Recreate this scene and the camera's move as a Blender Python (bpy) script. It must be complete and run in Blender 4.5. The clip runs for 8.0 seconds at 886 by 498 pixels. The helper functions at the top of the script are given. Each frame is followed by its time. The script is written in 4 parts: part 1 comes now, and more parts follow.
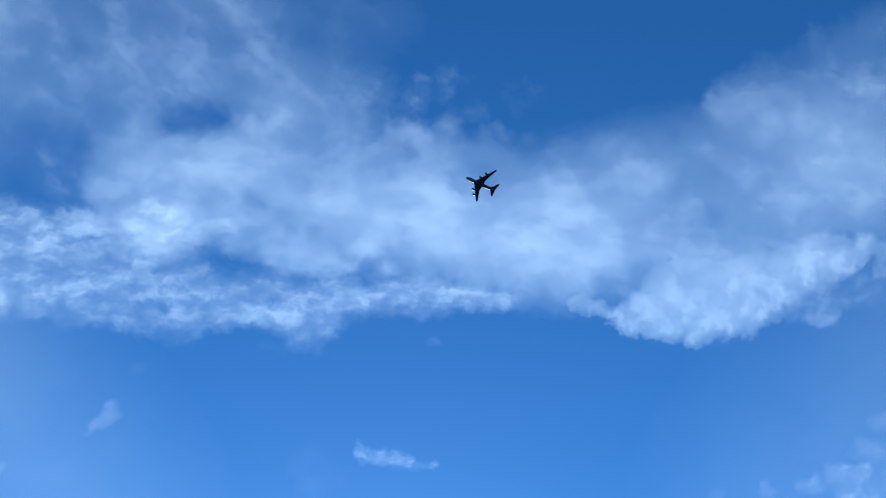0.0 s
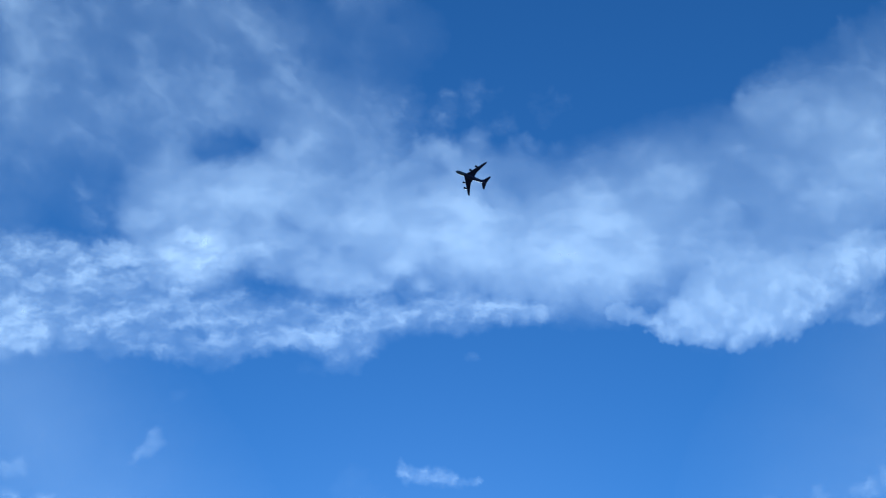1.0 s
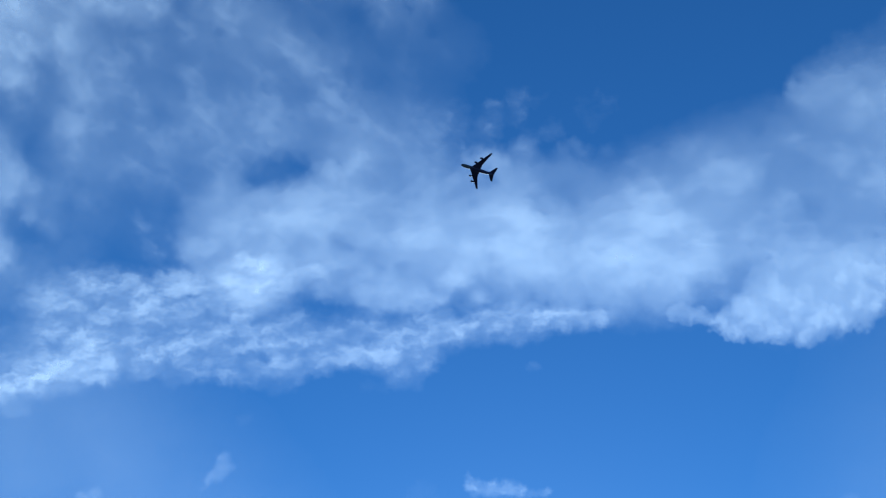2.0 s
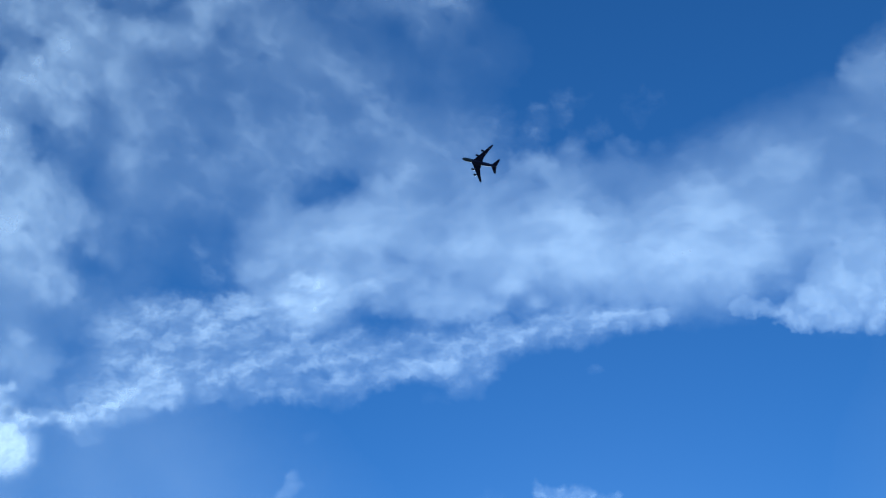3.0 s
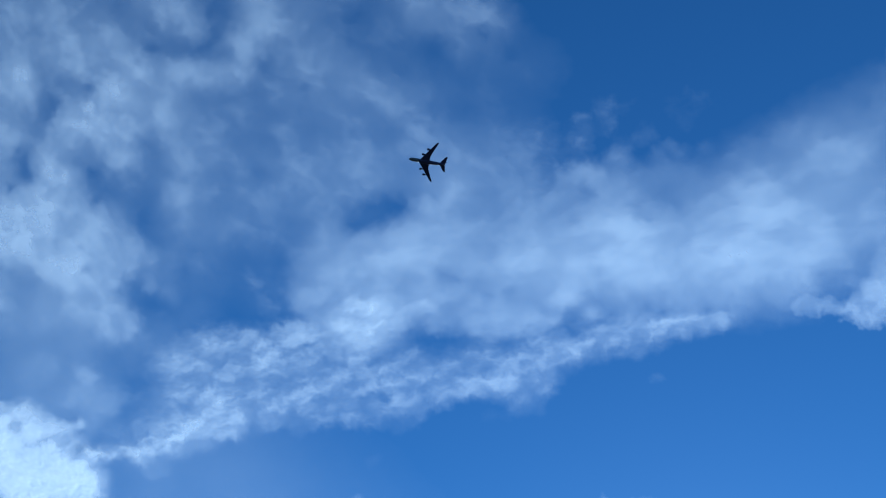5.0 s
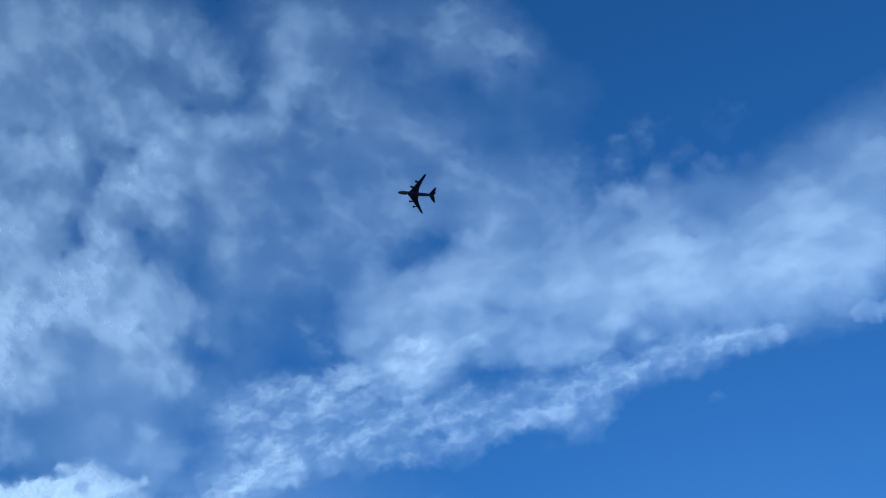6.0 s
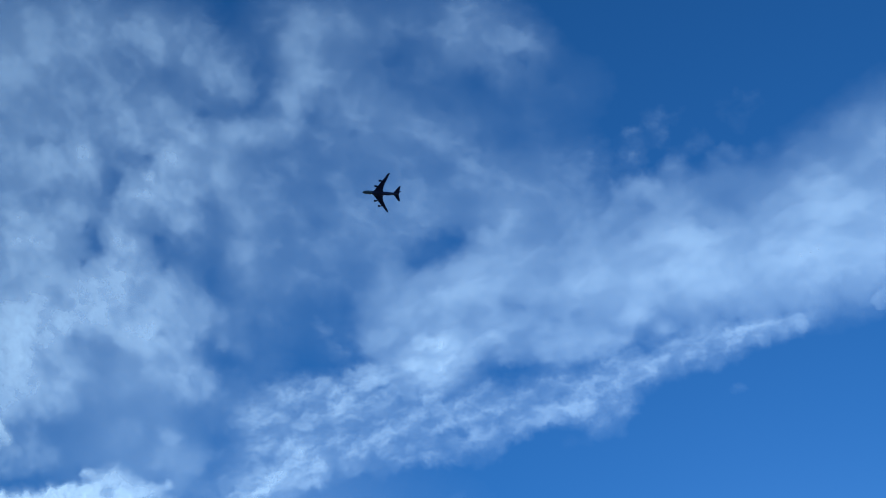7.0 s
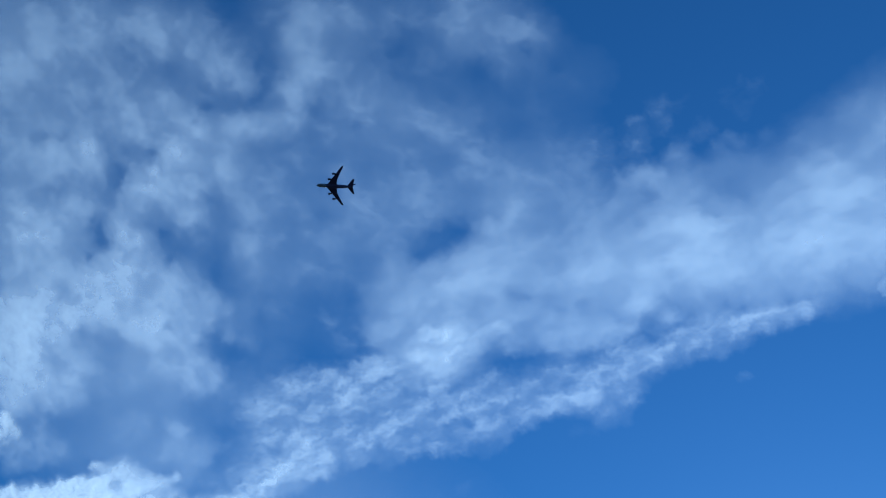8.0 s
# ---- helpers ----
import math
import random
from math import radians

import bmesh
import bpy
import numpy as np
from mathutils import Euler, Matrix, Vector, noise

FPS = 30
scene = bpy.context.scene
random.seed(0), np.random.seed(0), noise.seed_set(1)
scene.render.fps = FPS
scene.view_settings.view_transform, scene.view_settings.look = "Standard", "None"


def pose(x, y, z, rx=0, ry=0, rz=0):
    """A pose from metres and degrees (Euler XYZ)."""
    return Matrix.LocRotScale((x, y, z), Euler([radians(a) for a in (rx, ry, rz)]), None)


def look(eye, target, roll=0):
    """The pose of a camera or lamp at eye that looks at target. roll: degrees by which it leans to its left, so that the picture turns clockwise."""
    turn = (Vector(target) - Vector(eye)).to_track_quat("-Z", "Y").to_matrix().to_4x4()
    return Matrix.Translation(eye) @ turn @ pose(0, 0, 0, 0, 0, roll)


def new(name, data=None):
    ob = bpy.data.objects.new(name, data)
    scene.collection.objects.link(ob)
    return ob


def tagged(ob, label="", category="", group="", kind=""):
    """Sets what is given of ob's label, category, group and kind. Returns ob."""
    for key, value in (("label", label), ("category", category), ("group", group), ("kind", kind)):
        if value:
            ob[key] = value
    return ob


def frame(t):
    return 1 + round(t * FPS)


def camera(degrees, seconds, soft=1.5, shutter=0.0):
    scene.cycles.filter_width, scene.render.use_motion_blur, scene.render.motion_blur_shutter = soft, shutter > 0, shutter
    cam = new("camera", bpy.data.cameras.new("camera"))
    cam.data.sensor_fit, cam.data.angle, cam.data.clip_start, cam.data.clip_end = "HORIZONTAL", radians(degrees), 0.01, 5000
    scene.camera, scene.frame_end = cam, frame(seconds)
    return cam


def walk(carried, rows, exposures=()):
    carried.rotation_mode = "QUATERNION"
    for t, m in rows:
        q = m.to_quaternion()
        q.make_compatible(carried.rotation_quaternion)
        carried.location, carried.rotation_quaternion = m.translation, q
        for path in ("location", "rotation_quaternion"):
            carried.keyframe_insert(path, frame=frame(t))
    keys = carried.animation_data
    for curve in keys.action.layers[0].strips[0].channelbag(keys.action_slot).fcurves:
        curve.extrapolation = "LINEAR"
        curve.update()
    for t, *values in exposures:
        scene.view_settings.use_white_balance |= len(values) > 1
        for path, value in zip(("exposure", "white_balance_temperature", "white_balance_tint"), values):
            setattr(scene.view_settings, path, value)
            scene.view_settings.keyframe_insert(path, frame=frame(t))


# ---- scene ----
cam = camera(53.066, 8.0, soft=1.2)
PATH = [
    (0, pose(-128.57, -72.22, 1.6, 135.065, 0.108, 0.061)),
    (0.5, pose(-113.14, -61.19, 1.6, 135.625, 0.222, 1.878)),
    (1, pose(-97.62, -50.52, 1.6, 136.229, 0.144, 3.732)),
    (2.5, pose(-50.53, -20.48, 1.6, 137.531, -0.518, 11.771)),
    (3, pose(-34.66, -11.05, 1.6, 137.786, -0.713, 14.168)),
    (3.5, pose(-18.70, -1.89, 1.6, 137.859, -0.953, 15.533)),
    (4, pose(-2.66, 7.03, 1.6, 138.077, -1.229, 16.673)),
    (4.5, pose(13.47, 15.74, 1.6, 138.179, -1.529, 17.501)),
    (6, pose(62.33, 40.73, 1.6, 141.076, -1.158, 25.045)),
    (6.5, pose(78.77, 48.76, 1.6, 141.214, -1.316, 26.655)),
    (7, pose(95.30, 56.67, 1.6, 140.929, -1.336, 27.154)),
    (7.5, pose(111.90, 64.48, 1.6, 140.555, -1.456, 27.527)),
    (8, pose(128.57, 72.22, 1.6, 140.314, -1.521, 28.058)),
]
walk(cam, PATH, exposures=[(0.0, 0.37, 4470, 2), (2.5, 0.32, 4470, 2), (4.5, 0.16, 4420, 1.4), (8.0, 0.15, 4390, 0.6)])

# ---- daylight: clear blue sky, sun low ahead, under the view
SUN_AZIMUTH, SUN_ELEVATION = -4.0, 18.5
world = bpy.data.worlds.new("sky")
scene.world = world
world.use_nodes = True
wt = world.node_tree
sky = wt.nodes.new("ShaderNodeTexSky")
sky.sky_type = "NISHITA"
sky.sun_disc = False
sky.sun_elevation = radians(SUN_ELEVATION)
sky.sun_rotation = radians(SUN_AZIMUTH)
sky.altitude = 800
sky.air_density = 1.3
sky.dust_density = 0.15
sky.ozone_density = 6.0
wt.links.new(sky.outputs["Color"], wt.nodes["Background"].inputs["Color"])
wt.nodes["Background"].inputs["Strength"].default_value = 0.072

sun_data = bpy.data.lights.new("sun", "SUN")
sun_data.energy = 4.3
sun_data.angle = radians(0.5)
sun_data.color = (1.0, 0.96, 0.84)
sun = new("sun", sun_data)
a, e = radians(SUN_AZIMUTH), radians(SUN_ELEVATION)
sun.matrix_world = look((math.sin(a) * math.cos(e) * 900, math.cos(a) * math.cos(e) * 900, math.sin(e) * 900), (0, 0, 0))


# ---- materials
def material(name):
    mat = bpy.data.materials.new(name)
    mat.use_nodes = True
    return mat, mat.node_tree, mat.node_tree.nodes["Principled BSDF"]


def painted(name, colour, stain, roughness, metallic=0.0, scale=1.2, bump=0.02):
    """A hard surface with broad stains, fine grain and slight relief, in metres."""
    mat, tree, shader = material(name)
    coord = tree.nodes.new("ShaderNodeTexCoord")
    broad, fine = (tree.nodes.new("ShaderNodeTexNoise") for _ in range(2))
    broad.inputs["Scale"].default_value, broad.inputs["Detail"].default_value = scale, 5
    fine.inputs["Scale"].default_value, fine.inputs["Detail"].default_value = scale * 14, 3
    mix = tree.nodes.new("ShaderNodeMix")
    mix.data_type = "RGBA"
    mix.inputs["A"].default_value, mix.inputs["B"].default_value = (*colour, 1), (*stain, 1)
    ramp = tree.nodes.new("ShaderNodeMapRange")
    ramp.inputs["From Min"].default_value, ramp.inputs["From Max"].default_value = 0.42, 0.72
    relief = tree.nodes.new("ShaderNodeBump")
    relief.inputs["Strength"].default_value, relief.inputs["Distance"].default_value = 0.3, bump
    for n in (broad, fine):
        tree.links.new(coord.outputs["Object"], n.inputs["Vector"])
    tree.links.new(broad.outputs["Fac"], ramp.inputs["Value"])
    tree.links.new(ramp.outputs["Result"], mix.inputs["Factor"])
    tree.links.new(mix.outputs["Result"], shader.inputs["Base Color"])
    tree.links.new(fine.outputs["Fac"], relief.inputs["Height"])
    tree.links.new(relief.outputs["Normal"], shader.inputs["Normal"])
    shader.inputs["Roughness"].default_value, shader.inputs["Metallic"].default_value = roughness, metallic
    return mat


def cloud_material(name, grain):
    """Water droplets: white, scattering light to both sides, as dense as the body's density and finely broken."""
    mat, tree, old = material(name)
    tree.nodes.remove(old)
    out = tree.nodes["Material Output"]
    attr = tree.nodes.new("ShaderNodeAttribute")
    attr.attribute_name = "droplets"
    coord = tree.nodes.new("ShaderNodeTexCoord")
    wisps = tree.nodes.new("ShaderNodeTexNoise")
    wisps.inputs["Scale"].default_value, wisps.inputs["Detail"].default_value = 0.011, 3
    wisps.inputs["Roughness"].default_value, wisps.inputs["Distortion"].default_value = 0.6, 1.2
    tree.links.new(coord.outputs["Object"], wisps.inputs["Vector"])
    vary = tree.nodes.new("ShaderNodeMapRange")
    vary.inputs["From Min"].default_value, vary.inputs["From Max"].default_value = 0.25, 0.75
    vary.inputs["To Min"].default_value, vary.inputs["To Max"].default_value = 1 - grain, 1 + grain
    tree.links.new(wisps.outputs["Fac"], vary.inputs["Value"])
    times = tree.nodes.new("ShaderNodeMath")
    times.operation, times.use_clamp = "MULTIPLY", True
    tree.links.new(attr.outputs["Fac"], times.inputs[0])
    tree.links.new(vary.outputs["Result"], times.inputs[1])
    back, front = tree.nodes.new("ShaderNodeBsdfTranslucent"), tree.nodes.new("ShaderNodeBsdfDiffuse")
    for n in (back, front):
        n.inputs["Color"].default_value = (0.93, 0.94, 0.95, 1)
    clear = tree.nodes.new("ShaderNodeBsdfTransparent")
    both, mix = tree.nodes.new("ShaderNodeMixShader"), tree.nodes.new("ShaderNodeMixShader")
    both.inputs[0].default_value = 0.25
    tree.links.new(back.outputs[0], both.inputs[1])
    tree.links.new(front.outputs[0], both.inputs[2])
    tree.links.new(times.outputs[0], mix.inputs[0])
    tree.links.new(clear.outputs[0], mix.inputs[1])
    tree.links.new(both.outputs[0], mix.inputs[2])
    tree.links.new(mix.outputs[0], out.inputs["Surface"])
    return mat


GRASS = painted("grass", (0.030, 0.036, 0.024), (0.045, 0.044, 0.032), 0.95, scale=0.03, bump=0.05)
PAINT = painted("aircraft_paint", (0.046, 0.045, 0.13), (0.034, 0.033, 0.10), 0.6, scale=0.6, bump=0.004)
PALE_PAINT = painted("pale_aircraft_paint", (0.13, 0.14, 0.17), (0.10, 0.105, 0.13), 0.6, scale=0.6, bump=0.004)
WING_PAINT = painted("wing_paint", (0.040, 0.036, 0.125), (0.028, 0.026, 0.090), 0.6, scale=0.8, bump=0.004)
NACELLE = painted("nacelle_paint", (0.034, 0.037, 0.11), (0.026, 0.029, 0.08), 0.5, scale=1.5, bump=0.003)
BARE_METAL = painted("bare_metal", (0.10, 0.10, 0.11), (0.07, 0.07, 0.07), 0.5, 1.0, scale=3.0, bump=0.002)
DARK = painted("dark_duct", (0.02, 0.02, 0.022), (0.03, 0.03, 0.03), 0.6, scale=3.0, bump=0.002)
GLASS = painted("cockpit_glass", (0.012, 0.014, 0.018), (0.02, 0.02, 0.024), 0.08, scale=3.0, bump=0.0)
CLOUD = cloud_material("cloud", 0.07)

# ---- ground: one sheet out to the horizon
HORIZON = 4900.0


def ground_sheet():
    bm = bmesh.new()
    bmesh.ops.create_circle(bm, cap_ends=True, segments=128, radius=HORIZON)
    mesh = bpy.data.meshes.new("ground")
    bm.to_mesh(mesh)
    bm.free()
    mesh.materials.append(GRASS)
    return tagged(new("ground", mesh), "flat open grassland under the flight path", "ground", kind="structure")


ground_sheet()


# ---- the airliner: four engines, low swept wings, single tall fin
SIZE = 0.338  # metres of model to a metre of plan


def part(name, bm, mat, parent, label=""):
    bmesh.ops.recalc_face_normals(bm, faces=bm.faces)
    mesh = bpy.data.meshes.new(name)
    bm.to_mesh(mesh)
    bm.free()
    mesh.materials.append(mat)
    for p in mesh.polygons:
        p.use_smooth = True
    ob = new(name, mesh)
    ob.parent = parent
    return tagged(ob, label)


def loft(rings, closed_ends=True):
    """A skin over rings with the same number of points."""
    bm = bmesh.new()
    rows = [[bm.verts.new([c * SIZE for c in p]) for p in ring] for ring in rings]
    n = len(rows[0])
    for r0, r1 in zip(rows, rows[1:]):
        for i in range(n):
            bm.faces.new((r0[i], r0[(i + 1) % n], r1[(i + 1) % n], r1[i]))
    if closed_ends:
        bm.faces.new(rows[0])
        bm.faces.new(rows[-1])
    return bm


def hoop(x, y, z, ry, rz, n=28):
    return [(x, y + ry * math.cos(2 * math.pi * i / n), z + rz * math.sin(2 * math.pi * i / n)) for i in range(n)]


def aerofoil(x, y, z, chord, thick, upright=False, n=10):
    """A closed section whose nose is at x and which runs back along -x."""
    pts = []
    for i in range(2 * n):
        s = i / n if i <= n else 2 - i / n
        s = s * s * (3 - 2 * s)
        h = thick * chord * 2.6 * (0.30 * math.sqrt(s) - 0.13 * s - 0.17 * s * s) * (1 if i <= n else -0.7)
        pts.append((x - s * chord, y + h, z) if upright else (x - s * chord, y, z + h))
    return pts


MID = 36.0  # the station, in plan metres behind the nose, that the airliner's origin stands at


def airliner(m):
    jet = new("airliner")
    jet.matrix_world = m
    st = [(0.0, 0.25, 0.25, -1.2), (0.5, 0.95, 0.9, -1.1), (1.5, 1.7, 1.65, -0.9), (3.0, 2.45, 2.55, -0.55),
          (5.0, 3.05, 3.45, -0.2), (7.5, 3.4, 4.0, 0.0), (10.5, 3.57, 4.2, 0.0), (20, 3.57, 4.2, 0.0), (34, 3.57, 4.2, 0.0),
          (46, 3.57, 4.2, 0.0), (52, 3.3, 3.8, 0.35), (58, 2.65, 3.0, 1.0), (63, 1.9, 2.15, 1.65), (67, 1.2, 1.35, 2.2),
          (69.5, 0.65, 0.75, 2.55), (70.6, 0.2, 0.25, 2.7)]
    part("forward_fuselage", loft([hoop(MID - x, 0, z, ry + 0.03, rz + 0.03) for x, ry, rz, z in st[:7] + [(16.5, 3.57, 4.2, 0.0), (19.0, 3.57, 4.2, 0.0)]]), PALE_PAINT, jet,
         "pale grey forward body with a rounded nose")
    body = part("fuselage", loft([hoop(MID - x, 0, z, ry, rz) for x, ry, rz, z in st]), PAINT, jet,
                "navy-painted tube with a rounded nose and tapered tail")
    part("cockpit_window", loft([[(MID - x, y * 0.8, z), (MID - x, y, z + 0.9), (MID - x + 0.5, y * 0.7, z + 1.0), (MID - x + 0.55, y * 0.5, z + 0.1)]
                                 for x, y, z in ((2.6, 2.35, 0.3), (2.1, 1.6, 0.55), (1.9, 0.6, 0.7), (1.9, -0.6, 0.7), (2.1, -1.6, 0.55), (2.6, -2.35, 0.3))]),
         GLASS, body, "dark glass strip round the nose")
    part("belly_fairing", loft([hoop(MID - x, 0, -2.2, ry, rz) for x, ry, rz in
                                ((18, 0.6, 0.4), (20, 3.0, 1.7), (24, 4.1, 2.4), (31, 4.4, 2.7), (38, 4.2, 2.6), (43, 3.2, 1.9), (46.5, 0.7, 0.5))]),
         WING_PAINT, jet, "bulged dark fairing under the wing roots")
    for side in (1, -1):
        wing = part("wing", loft([aerofoil(MID - x, side * y, z, c, t) for y, x, c, z, t in
                                  ((1.5, 18.6, 22.5, -2.4, 0.13), (4.2, 21.2, 18.6, -2.1, 0.125), (8.5, 24.6, 14.8, -1.5, 0.115), (14.0, 28.6, 11.6, -0.7, 0.105),
                                   (20.0, 33.0, 9.6, 0.3, 0.10), (26.0, 37.4, 7.7, 1.4, 0.095), (32.0, 41.8, 6.0, 2.6, 0.09), (37.0, 45.4, 4.7, 3.7, 0.09),
                                   (39.2, 47.2, 3.6, 4.2, 0.085), (39.9, 48.6, 1.8, 4.4, 0.08))]), WING_PAINT, jet, "long swept dark wing with a blunt tip")
        part("wingtip_fence", loft([aerofoil(MID - 48.4 - 0.5 * abs(h), side * 39.8, 4.4 + h, c, 0.08, True) for h, c in
                                    ((-1.2, 0.7), (-0.4, 2.2), (0.4, 2.2), (1.2, 0.7))]), WING_PAINT, wing)
        for y, x, z, n in ((8.2, 37.5, -2.2, 5.5), (14.2, 38.4, -1.3, 5.2), (20.2, 40.6, -0.2, 4.6), (26.5, 43.2, 0.9, 4.0), (31.8, 45.6, 2.1, 3.4)):
            part("flap_fairing", loft([hoop(MID - x - n * s, side * y, z - 0.35, 0.42 * r, 0.6 * r, 12) for s, r in
                                       ((-0.5, 0.15), (-0.3, 0.8), (0.0, 1.0), (0.3, 0.75), (0.5, 0.12))]), WING_PAINT, wing)
        for y, front, z, top in ((14.9, 22.8, -3.3, -1.0), (25.7, 30.6, -1.4, 1.0)):
            engine = part("engine", loft([hoop(MID - front - x, side * y, z, r, r, 24) for x, r in
                                          ((0.25, 1.5), (0.05, 1.62), (0.0, 1.72), (0.15, 1.86), (0.8, 2.02), (2.0, 2.06), (3.4, 1.95), (4.6, 1.72), (5.4, 1.5), (5.35, 1.38))], False),
                          NACELLE, jet, "round dark engine pod hung ahead of the wing")
            part("fan", loft([hoop(MID - front - x, side * y, z, r, r, 24) for x, r in ((0.9, 1.55), (0.95, 0.6), (0.35, 0.05))]), DARK, engine, "dark fan face with a spinner")
            part("intake_lip", loft([hoop(MID - front - x, side * y, z, r, r, 24) for x, r in
                                     ((0.3, 1.48), (0.04, 1.60), (-0.03, 1.72), (0.12, 1.88), (0.4, 1.95))], False), BARE_METAL, engine, "bare metal lip")
            part("exhaust_cone", loft([hoop(MID - front - x, side * y, z, r, r, 20) for x, r in ((4.9, 1.25), (5.6, 1.15), (6.6, 0.8), (7.4, 0.3), (7.7, 0.05))]),
                 BARE_METAL, engine, "heat-darkened metal cone")
            part("pylon", loft([[(MID - front - x, side * y - w, z0), (MID - front - x, side * y + w, z0), (MID - front - x, side * y + w, z1), (MID - front - x, side * y - w, z1)]
                                for x, w, z0, z1 in ((0.9, 0.12, z + 1.8, z + 2.0), (2.5, 0.32, z + 1.6, top + 0.3), (7.0, 0.36, z + 0.9, top + 0.5), (11.5, 0.15, top - 0.4, top + 0.2))]),
                 WING_PAINT, engine)
        part("tailplane", loft([aerofoil(MID - x, side * y, z, c, t) for y, x, c, z, t in
                                ((0.8, 58.0, 11.6, 2.2, 0.10), (2.5, 59.6, 10.4, 2.4, 0.10), (8.0, 63.6, 7.3, 3.0, 0.09), (13.5, 67.6, 4.6, 3.6, 0.085), (15.0, 69.0, 3.2, 3.8, 0.08), (15.3, 70.0, 1.8, 3.85, 0.08))]),
             WING_PAINT, jet, "swept dark tailplane")
    part("fin", loft([aerofoil(MID - x, 0, z, c, t, True) for z, x, c, t in
                      ((2.5, 51.5, 16.5, 0.08), (5.5, 55.2, 12.8, 0.085), (10.0, 59.4, 10.6, 0.085), (15.0, 64.2, 8.2, 0.085), (17.6, 66.6, 6.8, 0.085), (18.3, 67.8, 5.4, 0.08))]),
         PAINT, jet, "tall swept navy fin")
    return tagged(jet, "dark navy four-engined jet airliner in flight below thin cloud", "aeroplane")


airliner(pose(-101.76, 329.70, 467.60, 15, -2, 209.5))


# ---- clouds: thin bodies of droplets high overhead
CHART_AZIMUTH, CHART_ELEVATION = radians(-13.0), radians(50.0)


def lattice(ix, iy, seed):
    h = (ix.astype(np.uint32) * np.uint32(374761393) + iy.astype(np.uint32) * np.uint32(668265263) + np.uint32(seed * 974711 % 4294967291))
    h = (h ^ (h >> np.uint32(13))) * np.uint32(1274126177)
    h = h ^ (h >> np.uint32(16))
    return h.astype(np.float64) * (2 * math.pi / 4294967296.0)


def swirl(u, v, seed):
    """Gradient noise, about -1 to 1."""
    iu, iv = np.floor(u), np.floor(v)
    fu, fv = u - iu, v - iv
    iu, iv = iu.astype(np.int64), iv.astype(np.int64)
    su, sv = fu ** 3 * (fu * (fu * 6 - 15) + 10), fv ** 3 * (fv * (fv * 6 - 15) + 10)
    corner = []
    for dx, dy in ((0, 0), (1, 0), (0, 1), (1, 1)):
        angle = lattice(iu + dx, iv + dy, seed)
        corner.append(np.cos(angle) * (fu - dx) + np.sin(angle) * (fv - dy))
    low, high = corner[0] + su * (corner[1] - corner[0]), corner[2] + su * (corner[3] - corner[2])
    return 1.5 * (low + sv * (high - low))


def layers(u, v, size, octaves, gain, seed):
    """Noise of several sizes, from size degrees down."""
    total, amount, norm = np.zeros_like(u), 1.0, 0.0
    for k in range(octaves):
        total += amount * swirl(u / size + 17.3 * k, v / size - 9.1 * k, seed + k)
        norm += amount * amount
        amount, size = amount * gain, size * 0.5
    return total / math.sqrt(norm)


def deck():
    """What a cloud is drawn up from, in degrees on the chart of the sky: thin films, puffs in them and holes through them."""
    return {"film": [], "puff": [], "hole": []}


def film(body, strength, *knots):
    body["film"].append((strength, *knots))


def puff(body, strength, *knots):
    body["puff"].append((strength, *knots))


def hole(body, strength, *knots):
    body["hole"].append((strength, *knots))


def nearness(u, v, knots, spread, soft):
    """1 on the line through the knots (x, y, half width), falling off beside it."""
    best = np.zeros_like(u)
    for (x0, y0, w0), (x1, y1, w1) in zip(knots, knots[1:]):
        dx, dy = x1 - x0, y1 - y0
        s = np.clip(((u - x0) * dx + (v - y0) * dy) / (dx * dx + dy * dy), 0, 1)
        r = np.hypot(u - x0 - s * dx, v - y0 - s * dy) / (spread * (w0 + s * (w1 - w0)))
        best = np.maximum(best, np.exp(-0.9 * r ** soft))
    return best


def thickness(u, v, body, spread, soft):
    """How much cloud there is, 0 to 1: puffs flow into one another and thin out into the film."""
    thin, weight, dense, gap = np.zeros_like(u), np.full_like(u, 0.4), np.zeros_like(u), np.ones_like(u)
    for strength, *knots in body["film"]:
        thin += (strength * nearness(u, v, knots, 1.0, 1.8)) ** 3
    for strength, *knots in body["puff"]:
        near = nearness(u, v, knots, spread, soft)
        weight += near
        dense += near * strength
    for strength, *knots in body["hole"]:
        gap *= 1 - strength * nearness(u, v, knots, 1.0, 1.8)
    return (1 - (1 - np.cbrt(thin)) * (1 - dense / weight)) * gap


